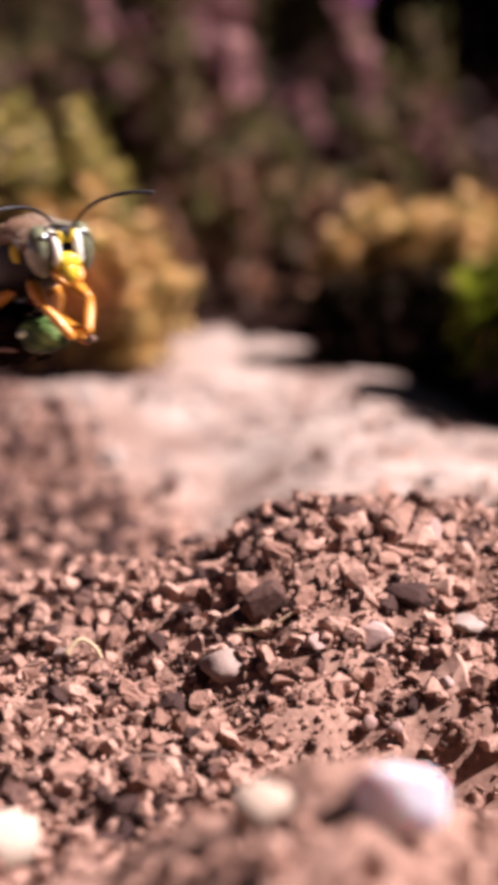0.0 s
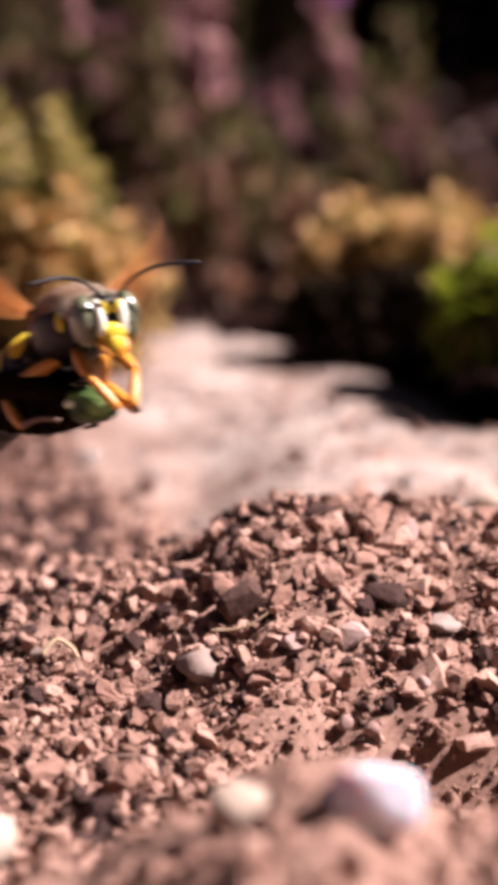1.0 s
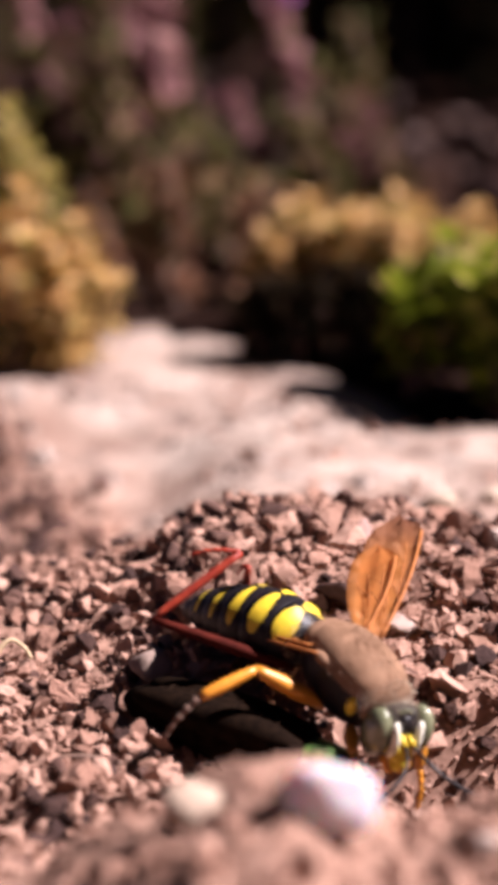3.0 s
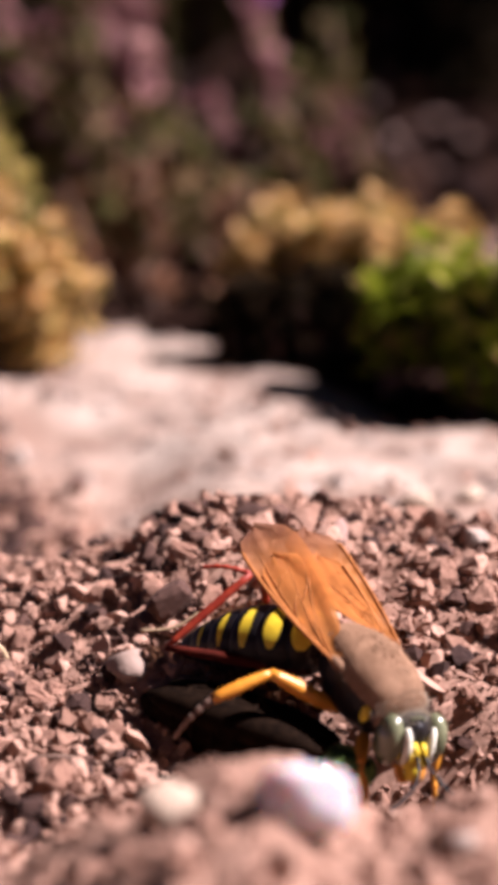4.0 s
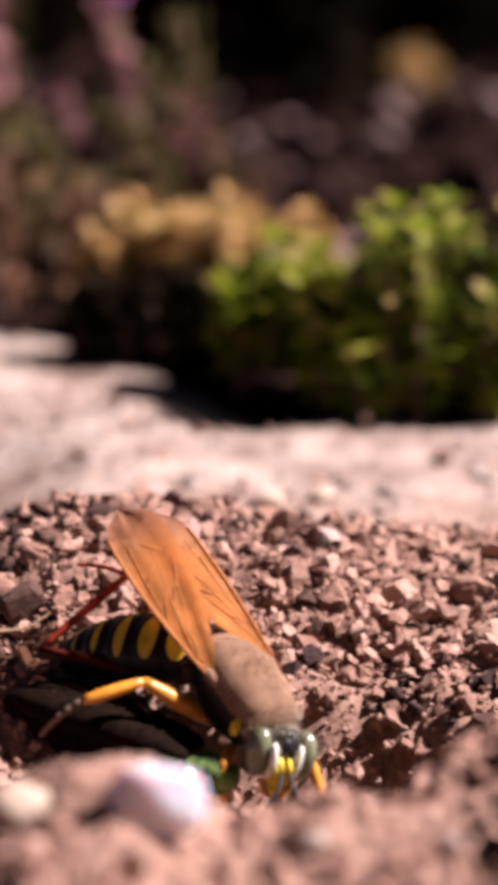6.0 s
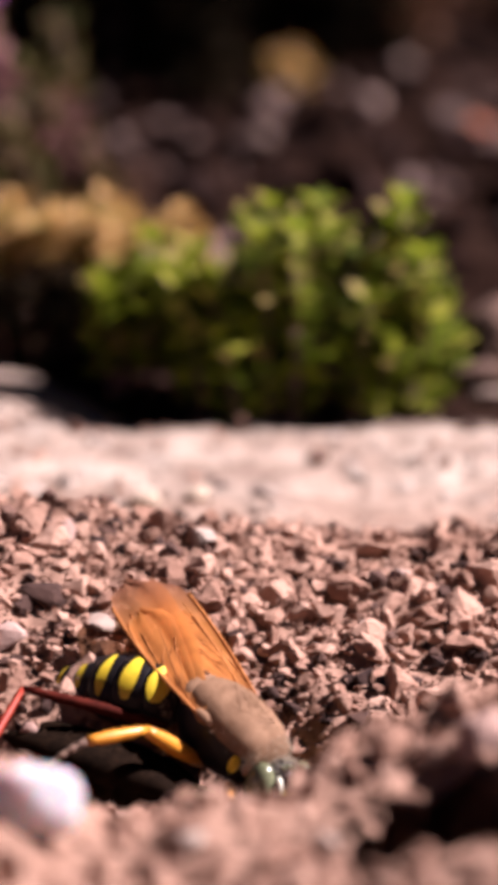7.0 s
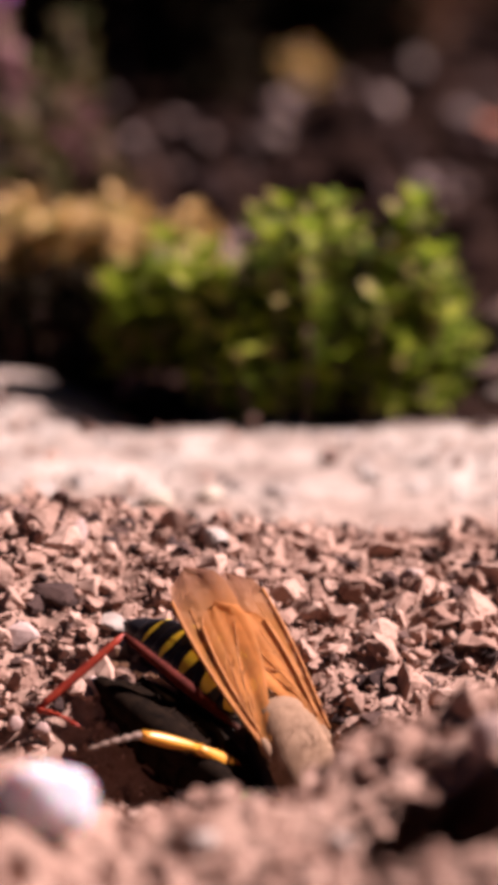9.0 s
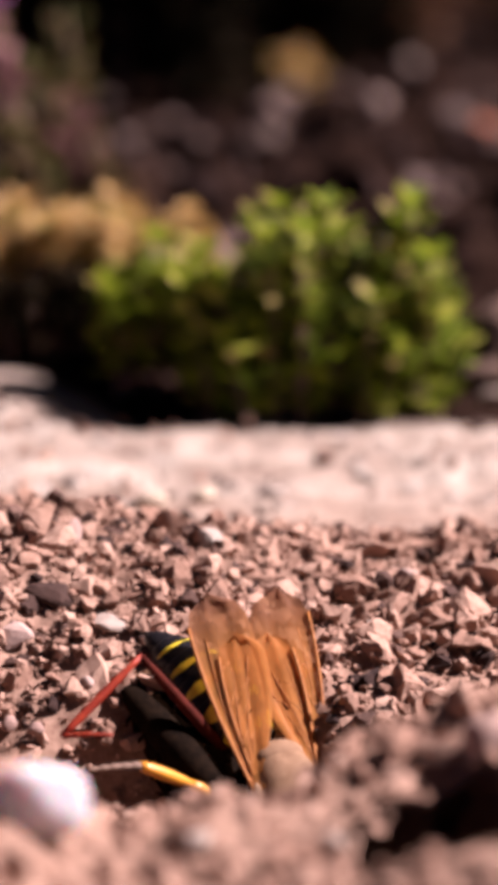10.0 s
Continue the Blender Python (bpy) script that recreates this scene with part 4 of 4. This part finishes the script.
    part("waist_fur", hairs(bmesh.new(), r, 700, (-0.5, 0, 0.05), (0.9, 1.6, 1.4), 0.38, lambda d: d.z > -0.4, 0.014), FUR_PALE, rings[0], "pale fur at the waist")
    # head: wide, with large silvery green eyes, pale inner margins and a yellow beak-like lip
    head = part("head", ball(bmesh.new(), (0, 0, 0), (1.05, 1.75, 1.55), 24, 16), BLACK_SHELL, wasp, "black head")
    head.location = Vector((3.95, 0, -0.4)) * MM
    head.scale = (0.98, 0.98, 0.98)
    for side in (1, -1):
        part("eye", ball(bmesh.new(), (0.18, 1.27 * side, 0.02), (1.02, 0.80, 1.52), 24, 18), EYE, head, "large glossy silvery green eye")
        part("eye_rim", limb(smooth_path([(0.98, 0.78 * side, 1.18), (1.24, 0.70 * side, 0.5), (1.30, 0.66 * side, -0.25), (1.14, 0.74 * side, -0.95)], 4), [0.10, 0.16, 0.2, 0.22, 0.23, 0.24, 0.25, 0.25, 0.24, 0.23, 0.21, 0.17, 0.10], 8), SILVER, head, "silvery inner eye margin")
        ap = smooth_path([(1.12, 0.28 * side, 0.35), (1.62, 0.50 * side, 0.95), (2.2, 1.15 * side, 1.75), (2.9, 2.3 * side, 2.15), (3.5, 3.7 * side, 2.1), (3.8, 5.0 * side, 1.85)], 4)
        ant = part("antenna", limb(ap, [0.15] + [0.085 + 0.05 * (i / 20) for i in range(20)], 8), BLACK_SHELL, head, "black curved antenna")
        antennae.append(ant)
        part("scape", limb([ap[0], ap[2], ap[4]], [0.17, 0.18, 0.14], 8), YELLOW_SHELL, ant)
        part("mandible", limb(smooth_path([(0.75, 0.72 * side, -1.2), (1.15, 0.62 * side, -1.75), (1.25, 0.12 * side, -2.1)], 4), [0.26, 0.26, 0.25, 0.23, 0.21, 0.19, 0.15, 0.11, 0.05], 8), AMBER_SHELL, head, "amber jaw")
    part("brow", ball(bmesh.new(), (0.62, 0, 0.55), (0.46, 0.66, 0.80), 16, 12), BLACK_SHELL, head)
    part("face_plate", ball(bmesh.new(), (0.98, 0, -0.72), (0.55, 0.86, 0.55), 18, 12, lambda p: egg(p, 2.6)), YELLOW_SHELL, head, "bright yellow face plate")
    part("labrum", ball(bmesh.new(), (1.18, 0, -1.35), (0.42, 0.50, 0.62), 14, 10), YELLOW_SHELL, head, "yellow beak-like lip")
    for k in (-1, 0, 1):
        part("simple_eye", ball(bmesh.new(), (0.42, 0.30 * k, 1.42 + 0.08 * (k == 0)), (0.15, 0.15, 0.15), 8, 6), EYE, head)
    part("head_fur", hairs(bmesh.new(), r, 900, (0, 0, 0), (1.06, 1.72, 1.55), 0.32, lambda d: d.z > 0.35 and abs(d.y) < 0.62, 0.015), FUR_PALE, head)
    legs = {}
    for side in (1, -1):
        legs["fore", side] = leg("fore", side, (AMBER_SHELL, AMBER_SHELL, AMBER_SHELL), wasp)
        legs["mid", side] = leg("mid", side, (AMBER_SHELL, AMBER_SHELL, TWIG), wasp)
        legs["hind", side] = leg("hind", side, (SHADED_DARK_RED_SHELL, RED_SHELL, RED_SHELL), wasp)
    wings = {}
    for side in (1, -1):
        wings["fore", side] = wing("forewing", 11.8, 3.4, side, wasp, "amber forewing with dark veins")
        wings["hind", side] = wing("hindwing", 8.2, 2.6, side, wasp, "shorter amber hindwing")
    return wasp, head, antennae, rings, legs, wings


def make_prey():
    """The caught insect, about its middle, head towards +x, millimetres."""
    prey = new("prey_insect")
    tagged(prey, "dark caught insect with a bright green head, held by the wasp", "insect")
    body = part("body", ball(bmesh.new(), (-3.4, 0, 0), (7.8, 2.4, 2.1), 26, 14, lambda p: Vector((p.x, p.y * (0.88 + 0.12 * p.x), p.z))), PREY_DARK, prey)
    for k in range(6):
        q = 1 - ((-7.6 + 1.6 * k + 3.4) / 7.8) ** 2
        part("belly_ring", limb([(-7.6 + 1.6 * k, 2.45 * math.sqrt(q) * math.sin(a), 2.16 * math.sqrt(q) * math.cos(a)) for a in np.linspace(0, 6.28, 17)], [0.13] * 17, 5), PREY_DARK, body)
    part("head", ball(bmesh.new(), (3.5, 0, 0.1), (2.3, 1.4, 1.25), 22, 14, lambda p: egg(Vector((p.x, p.y * (0.95 - 0.12 * p.x), p.z * (0.95 - 0.12 * p.x))), 2.4) if p.length > 0 else p), PREY_GREEN, prey, "green head")
    for side in (1, -1):
        part("cheek_stripe", limb(smooth_path([(4.95, 0.35 * side, 0.4), (4.6, 0.75 * side, 0.4), (3.8, 1.0 * side, 0.35), (2.8, 1.4 * side, 0.3)], 4), [0.3] * 13, 6), PREY_PALE, prey, "pale green stripe")
        part("wing_case", ball(bmesh.new(), (-3.6, 1.15 * side, 1.05), (6.4, 1.35, 1.15), 18, 10), PREY_DARK, prey, "dark folded wing")
        for k in range(3):
            part("leg", limb(smooth_path([(2.2 - 1.6 * k, 1.2 * side, -1.1), (1.6 - 2.0 * k, 1.9 * side, -1.6), (0.4 - 2.2 * k, 1.5 * side, -1.9)], 4), [0.2, 0.2, 0.19, 0.18, 0.17, 0.16, 0.15, 0.12, 0.08], 6), PREY_DARK, prey)
    return prey


wasp, wasp_head, wasp_antennae, wasp_rings, wasp_legs, wasp_wings = make_wasp()
prey = make_prey()
prey.scale = (0.98, 0.98, 0.98)
wasp.scale = (1.15, 1.15, 1.15)
WAIST = Vector((-3.2, 0, -0.35))

# seconds; thorax x, y, z in mm; lean, nose down, heading in degrees; the abdomen's own tilt and heading
WASP = [
    (0.0, -29.23, 169.00, 27.63, 0, -22, -52, -42, -44),
    (0.2, -33.10, 169.00, 27.84, -4, -22, -52, -42, -44),
    (0.4, -33.93, 169.00, 27.65, -4, -22, -52, -42, -44),
    (0.6, -32.86, 168.00, 26.48, 0, -22, -54, -42, -44),
    (0.8, -30.29, 167.00, 25.49, 0, -22, -55, -42, -44),
    (1.0, -24.25, 166.00, 23.57, 0, -22, -55, -42, -45),
    (1.2, -19.07, 164.50, 23.46, 0, -22, -55, -42, -45),
    (1.4, -14.79, 163.50, 22.89, -2, -22, -56, -42, -46),
    (1.5, -11.29, 163.00, 22.24, -2, -22, -57, -42, -46),
    (1.6, -10.23, 163.00, 21.64, -4, -22, -58, -42, -46),
    (1.8, -7.51, 163.00, 20.82, -4, -22, -60, -42, -48),
    (2.0, -4.97, 163.00, 18.77, -4, -22, -62, -42, -50),
    (2.2, -4.70, 161.00, 15.25, 0, -16, -64, -36, -58),
    (2.4, -5.14, 158.00, 10.90, 0, -10, -66, -26, -66),
    (2.5, -4.77, 156.00, 8.07, 0, -4, -66, -16, -66),
    (2.6, -4.87, 154.00, 5.44, 0, 14, -52, 8, -46),
    (2.7, -5.05, 153.00, 5.21, 0, 22, -46, 12, -40),
    (3.2, -1.17, 151.80, 3.97, 0, 26, -48, 6, -36),
    (3.8, -0.65, 151.50, 4.13, 0, 27, -50, -1.6, -23.1),
    (4.0, -0.28, 151.50, 4.14, 0, 28, -50, -2.5, -25.2),
    (4.5, 0.43, 151.50, 3.99, 0, 28, -50, -1.5, -27.6),
    (5.0, 0.45, 151.50, 3.63, 0, 28, -50, -1.1, -25.8),
    (5.5, -0.19, 151.50, 3.16, 0, 29, -50, -1.1, -30.1),
    (6.0, 0.99, 151.50, 3.34, 0, 31, -52, -2.0, -24.9),
    (6.2, 0.94, 151.50, 3.33, 0, 31, -52, -1.8, -26.2),
    (6.8, 5.93, 152.00, 1.22, 0, 28, -46, -1.1, -30.0),
    (7.3, 9.43, 152.50, 0.16, 0, 26, -42, -0.6, -33.2),
    (7.5, 9.17, 152.50, 0.45, 0, 30, -44, -0.4, -34.5),
    (8.0, 11.18, 153.00, -2.02, 0, 40, -50, 14, -36.1),
    (8.5, 11.98, 153.00, -2.65, 0, 50, -54, 29, -27.1),
    (8.6, 11.94, 153.00, -2.40, 0, 50, -54, 29, -28),
    (8.7, 11.98, 153.00, -2.16, 0, 50, -54, 29, -29),
    (8.8, 11.45, 153.00, -1.83, 0, 51, -56, 29, -31),
    (9.0, 11.08, 153.00, -1.63, 0, 52, -56, 29, -36),
    (9.5, 10.85, 152.50, -3.13, 0, 56, -60, 33, -50),
    (10.0, 11.00, 152.00, -4.16, 0, 60, -62, 38, -43),
]
# seconds; the prey's middle in mm; its nose down and heading in degrees
PREY = [
    (0.0, -30.28, 168.20, 22.73, -6, -44),
    (0.2, -34.15, 168.20, 22.94, -6, -44),
    (0.4, -34.98, 168.20, 22.75, -6, -44),
    (0.6, -33.91, 167.20, 21.58, -6, -44),
    (0.8, -31.34, 166.20, 20.59, -6, -44),
    (1.0, -25.30, 165.20, 18.67, -6, -44),
    (1.2, -20.12, 163.70, 18.56, -6, -44),
    (1.4, -15.84, 162.70, 17.99, -6, -44),
    (1.5, -12.34, 162.20, 17.34, -6, -44),
    (1.6, -11.28, 162.20, 16.74, -6, -44),
    (1.8, -8.56, 162.20, 15.92, -6, -44),
    (2.0, -6.02, 162.20, 13.87, -6, -44),
    (2.2, -5.66, 160.13, 10.47, 8, -50),
    (2.4, -6.05, 157.03, 6.24, 21, -55),
    (2.5, -5.66, 154.97, 3.47, 28, -58),
    (2.7, -9.01, 150.73, 0.67, 6, -27),
    (3.2, -6.27, 150.06, 0.39, 9, -27),
    (3.8, -5.37, 150.06, 0.27, 9, -26),
    (4.0, -4.94, 150.06, 0.20, 9, -26),
    (4.5, -4.81, 150.06, 0.27, 9, -26),
    (5.0, -4.55, 150.06, 0.05, 9, -26),
    (5.5, -4.82, 150.06, -0.31, 9, -26),
    (6.0, -4.22, 150.06, -0.01, 10, -26),
    (6.2, -4.22, 150.06, -0.08, 10, -27),
    (6.8, 0.81, 150.60, -2.11, 9, -27),
    (7.3, 4.35, 151.06, -3.09, 9, -27),
    (7.5, 4.19, 151.06, -2.35, 11, -28),
    (8.0, 6.62, 152.06, -2.60, 15, -29),
    (8.5, 7.11, 152.56, -2.81, 20, -30),
    (8.6, 7.07, 152.59, -2.70, 21, -31),
    (8.7, 7.11, 152.63, -2.59, 22, -32),
    (8.8, 6.58, 152.66, -2.40, 23, -33),
    (9.0, 6.21, 152.73, -2.46, 26, -36),
    (9.5, 5.96, 152.73, -3.43, 31, -41),
    (10.0, 7.24, 152.73, -3.82, 32, -43),
]
# seconds; the compass bearing and rise of each wing's blade in degrees, the right wing first
WINGS = [
    (0.0, 140, 35, 72, -28), (0.2, 140, 30, 70, -28), (0.4, 140, 30, 70, -28), (0.6, 140, 30, 70, -20), (0.8, 145, 28, 75, 0), (1.0, 142, 25, 75, 8),
    (1.2, 135, 10, 60, 8), (1.4, 118, -26, 52, 5), (1.5, 115, -30, 50, 6), (1.6, 115, -30, 52, 8), (1.8, 115, -15, 60, 18), (2.0, 112, 5, 72, 36),
    (2.2, 118, 15, 72, 36), (2.4, 124, 20, 70, 34), (2.5, 126, 20, 70, 32), (2.6, 130, -6, 76, 28), (2.7, 133, -12, 76, 18),
    (3.3, 128, 15, 80, 30), (3.8, 129, 31, 86, 19), (4.0, 121, 24, 113, 20), (4.5, 124, 32, 121, 27), (5.0, 120, 17, 123, 11), (5.5, 122, 16, 118, 10), (5.8, 115, 20, 110, 17),
    (6.0, 127, 35, 126, 33), (6.2, 117, 28, 113, 25), (6.8, 116, 24, 113, 21), (7.3, 115, 20, 112, 18), (7.5, 142, 51, 117, 27), (7.6, 117, 23, 113, 20),
    (7.8, 118, 40, 110, 36), (8.0, 130, 29, 121, 20), (8.5, 129, 39, 123, 32), (8.6, 112, 42, 98, 42), (8.7, 117, 33, 114, 31), (8.8, 116, 33, 113, 31),
    (9.0, 124, 40, 117, 36), (9.5, 111, 39, 101, 42), (10.0, 116, 48, 99, 47),
]
# knee, ankle and toe on the right side of the wasp, in mm; the left mirrors them, on the ground tucked in
STANCES = {
    "fore": [(0.0, (3.2, -1.4, -3.0), (3.9, -0.9, -4.6), (3.2, -0.3, -5.2)), (1.6, (3.2, -1.4, -3.0), (3.9, -0.9, -4.6), (3.2, -0.3, -5.2)),
             (2.0, (2.9, -1.6, -3.6), (3.8, -1.4, -6.4), (4.2, -0.5, -9.0)), (2.4, (2.9, -1.6, -3.6), (3.8, -1.4, -6.4), (4.2, -0.5, -9.0)),
             (2.8, (3.3, -2.4, -1.4), (4.8, -2.8, -2.8), (6.0, -2.6, -4.6)), (10.0, (3.3, -2.4, -1.4), (4.8, -2.8, -2.8), (6.0, -2.6, -4.6))],
    "mid": [(0.0, (-4.0, -3.2, -2.6), (-2.0, -3.6, -4.6), (0.0, -3.0, -5.2)), (2.4, (-4.0, -3.2, -2.6), (-2.0, -3.6, -4.6), (0.0, -3.0, -5.2)),
            (2.8, (-3.0, -6.2, 0.6), (-2.8, -8.4, -1.4), (-2.9, -10.0, -4.0)), (6.2, (-3.0, -6.2, 0.6), (-2.8, -8.4, -1.4), (-2.9, -10.0, -4.0)),
            (7.5, (-2.2, -7.1, 1.6), (-3.3, -10.1, -0.2), (-3.4, -11.5, -2.0)), (8.5, (-4.0, -9.2, 1.1), (-5.1, -12.2, -0.7), (-3.8, -12.7, -3.3)),
            (10.0, (-5.2, -10.5, 2.3), (-6.1, -13.7, 2.1), (-4.4, -14.2, -0.1))],
    "hind": [(0.0, (-10.0, -3.2, -3.2), (-8.0, -1.5, 2.3), (-10.2, -2.6, 2.6)), (2.4, (-10.0, -3.2, -3.2), (-8.0, -1.5, 2.3), (-10.2, -2.6, 2.6)),
             (2.7, (-10.0, -6.0, 0.5), (-9.8, -2.0, 2.0), (-11.0, -3.5, 2.0)), (3.3, (-10.4, -7.9, -4.2), (-9.2, -2.3, -0.1), (-11.3, -3.9, -0.3)),
             (6.2, (-10.4, -7.9, -4.2), (-9.2, -2.3, -0.1), (-11.3, -3.9, -0.3)),
             (7.3, (-10.4, -6.4, -2.5), (-8.6, -9.0, -4.4), (-7.4, -9.2, -4.0)), (8.0, (-10.4, -5.9, -1.5), (-8.5, -9.3, -4.4), (-7.1, -9.4, -3.7)),
             (9.0, (-10.8, -7.3, -1.3), (-7.4, -11.0, -4.5), (-5.8, -10.2, -3.1)), (10.0, (-11.1, -7.2, -0.1), (-6.7, -10.4, -1.5), (-5.6, -9.0, -0.1))],
}


def wing_pose(side, root, span, lead):
    """A wing's pose on the wasp: its blade runs from the hinge along span, its front edge towards lead."""
    span = span.normalized()
    lead = (lead - span * lead.dot(span)).normalized()
    y = lead * side
    z = span.cross(y)
    m = Matrix((span, y, z)).transposed().to_4x4()
    return Matrix.Translation(Vector((root[0], root[1] * side, root[2])) * MM) @ m


def bearing(az, el):
    az, el = radians(az), radians(el)
    return Vector((math.cos(az) * math.cos(el), math.sin(az) * math.cos(el), math.sin(el)))


def body_at(t):
    """The turn of the thorax at a time."""
    keys = np.array(WASP)
    return pose(0, 0, 0, *[float(np.interp(t, keys[:, 0], keys[:, k])) for k in (4, 5, 6)]).to_3x3()


def along_limb(a, b):
    return Matrix.Translation(a * MM) @ (b - a).to_track_quat("X", "Z").to_matrix().to_4x4()


def motions():
    body = [(t, pose(x * MM, y * MM, z * MM, lean, down, turn)) for t, x, y, z, lean, down, turn, _, _ in WASP]
    walk(wasp, body)
    # the abdomen bends at the waist
    bent = []
    for t, x, y, z, lean, down, turn, tail_down, tail_turn in WASP:
        m = pose(0, 0, 0, lean, down, turn).inverted() @ pose(0, 0, 0, 0, tail_down, tail_turn)
        bent.append((t, Matrix.Translation((WAIST + Vector((0, 0, -0.9 * float(ease(7.5, 8.5, t))))) * MM) @ m))
    for ring in wasp_rings:
        walk(ring, bent)
    # the wasp keeps its prey clasped beneath it, in the air and on the ground
    walk(prey, [(t, pose(x * MM, y * MM, z * MM, 0, down, turn)) for t, x, y, z, down, turn in PREY])
    keys = np.array(WINGS)
    times = [k / 30 for k in range(82)] + [row[0] for row in WINGS if row[0] > 2.75]
    for side in (1, -1):
        fore, hind = [], []
        # in the air each wing beats about its mean rise; on the ground it lies back and is raised now and then
        for t in times:
            az = float(np.interp(t, keys[:, 0], keys[:, 3 if side > 0 else 1]))
            el = float(np.interp(t, keys[:, 0], keys[:, 4 if side > 0 else 2]))
            el += 38 * math.sin(round(t * 30) * math.pi / 3) * float(np.interp(t, [2.4, 2.65], [1, 0]))
            turn = body_at(t).inverted()
            span = turn @ bearing(az, el)
            down, late = float(np.interp(t, [2.6, 3.3], [0, 1])), float(np.interp(t, [8.0, 9.5], [0, 1]))
            aloft = Vector((0.25 * side, -0.4, 0.85))
            folded = (Vector((0.8, 0.45, 0.05)) if side > 0 else Vector((-0.75, -0.35, -0.18))).lerp(Vector((side, -0.1, 0)), late)
            lead = turn @ aloft.lerp(folded, down)
            behind = turn @ Vector((-0.10 * side * late, 0, 0.02 * down))
            fore.append((t, wing_pose(side, (-0.9, 1.9, 1.35), span, lead)))
            hind.append((t, wing_pose(side, (-1.8, 1.7, 1.15), span + behind, lead)))
        walk(wasp_wings["fore", side], fore)
        walk(wasp_wings["hind", side], hind)
    # legs: folded and trailing in flight, working the soil on the ground
    for (kind, side), pieces in wasp_legs.items():
        lengths, _, root = LEG_SIZES[kind]
        hip = Vector((root[0], root[1] * side, root[2]))
        stance = STANCES[kind]
        times = [row[0] for row in stance]
        rows = [[], [], []]
        for k in range(51):
            t = k / 5
            dig = float(np.interp(t, [2.6, 3.0], [0.15, 1.0])) * {"fore": 1.3, "mid": 0.35, "hind": 0.2}[kind]
            ph = t * 7.3 + side * 1.3
            joints = [Vector([float(np.interp(t, times, [row[1 + j][c] for row in stance])) for c in range(3)]) for j in range(3)]
            a = hip
            for j in range(3):
                q = joints[j]
                tuck = 1.0 if side < 0 or kind == "fore" else float(np.interp(t, [2.3, 2.9], [1.0, 0.25]))
                goal = Vector((q.x, -q.y * side * tuck, q.z)) + Vector((math.sin(ph), 0.5 * math.cos(ph * 1.3), 0.8 * math.cos(ph))) * dig * (j + 1) / 3
                goal.z -= 4.0 * (1 - tuck)
                goal = a + (goal - a).normalized() * lengths[j]
                rows[j].append((t, along_limb(a, goal)))
                a = goal
        for piece, keys in zip(pieces, rows):
            walk(piece, keys)
    here = wasp_head.location.copy()
    # seconds; head bowed and turned in degrees
    nods = [(0.0, 12, -6), (1.0, 12, -6), (2.0, 16, -4), (2.4, 8, -6), (2.6, 4, -12), (4.0, -12, -16), (4.5, -12, -16), (5.0, -14, -14), (5.5, -10, -20), (6.0, -12, -24), (7.5, -4, -18), (10.0, 4, -18)]
    walk(wasp_head, [(t, Matrix.Translation(here) @ pose(0, 0, 0, 0, d, y)) for t, d, y in nods])

    # the antennae: raised in flight, lowered to the soil on the ground
    for side, feeler in zip((1, -1), wasp_antennae):
        root = Vector((1.12, 0.28 * side, 0.35)) * MM
        rows = [(0.0, -16, 6), (2.4, -12, 4), (2.7, 40, -10), (3.8, 88, -22), (5.0, 80, -24), (6.2, 88, -22), (10.0, 80, -20)]
        walk(feeler, [(t, Matrix.Translation(root) @ pose(0, 0, 0, 0, d, y * side) @ Matrix.Translation(-root)) for t, d, y in rows])


motions()
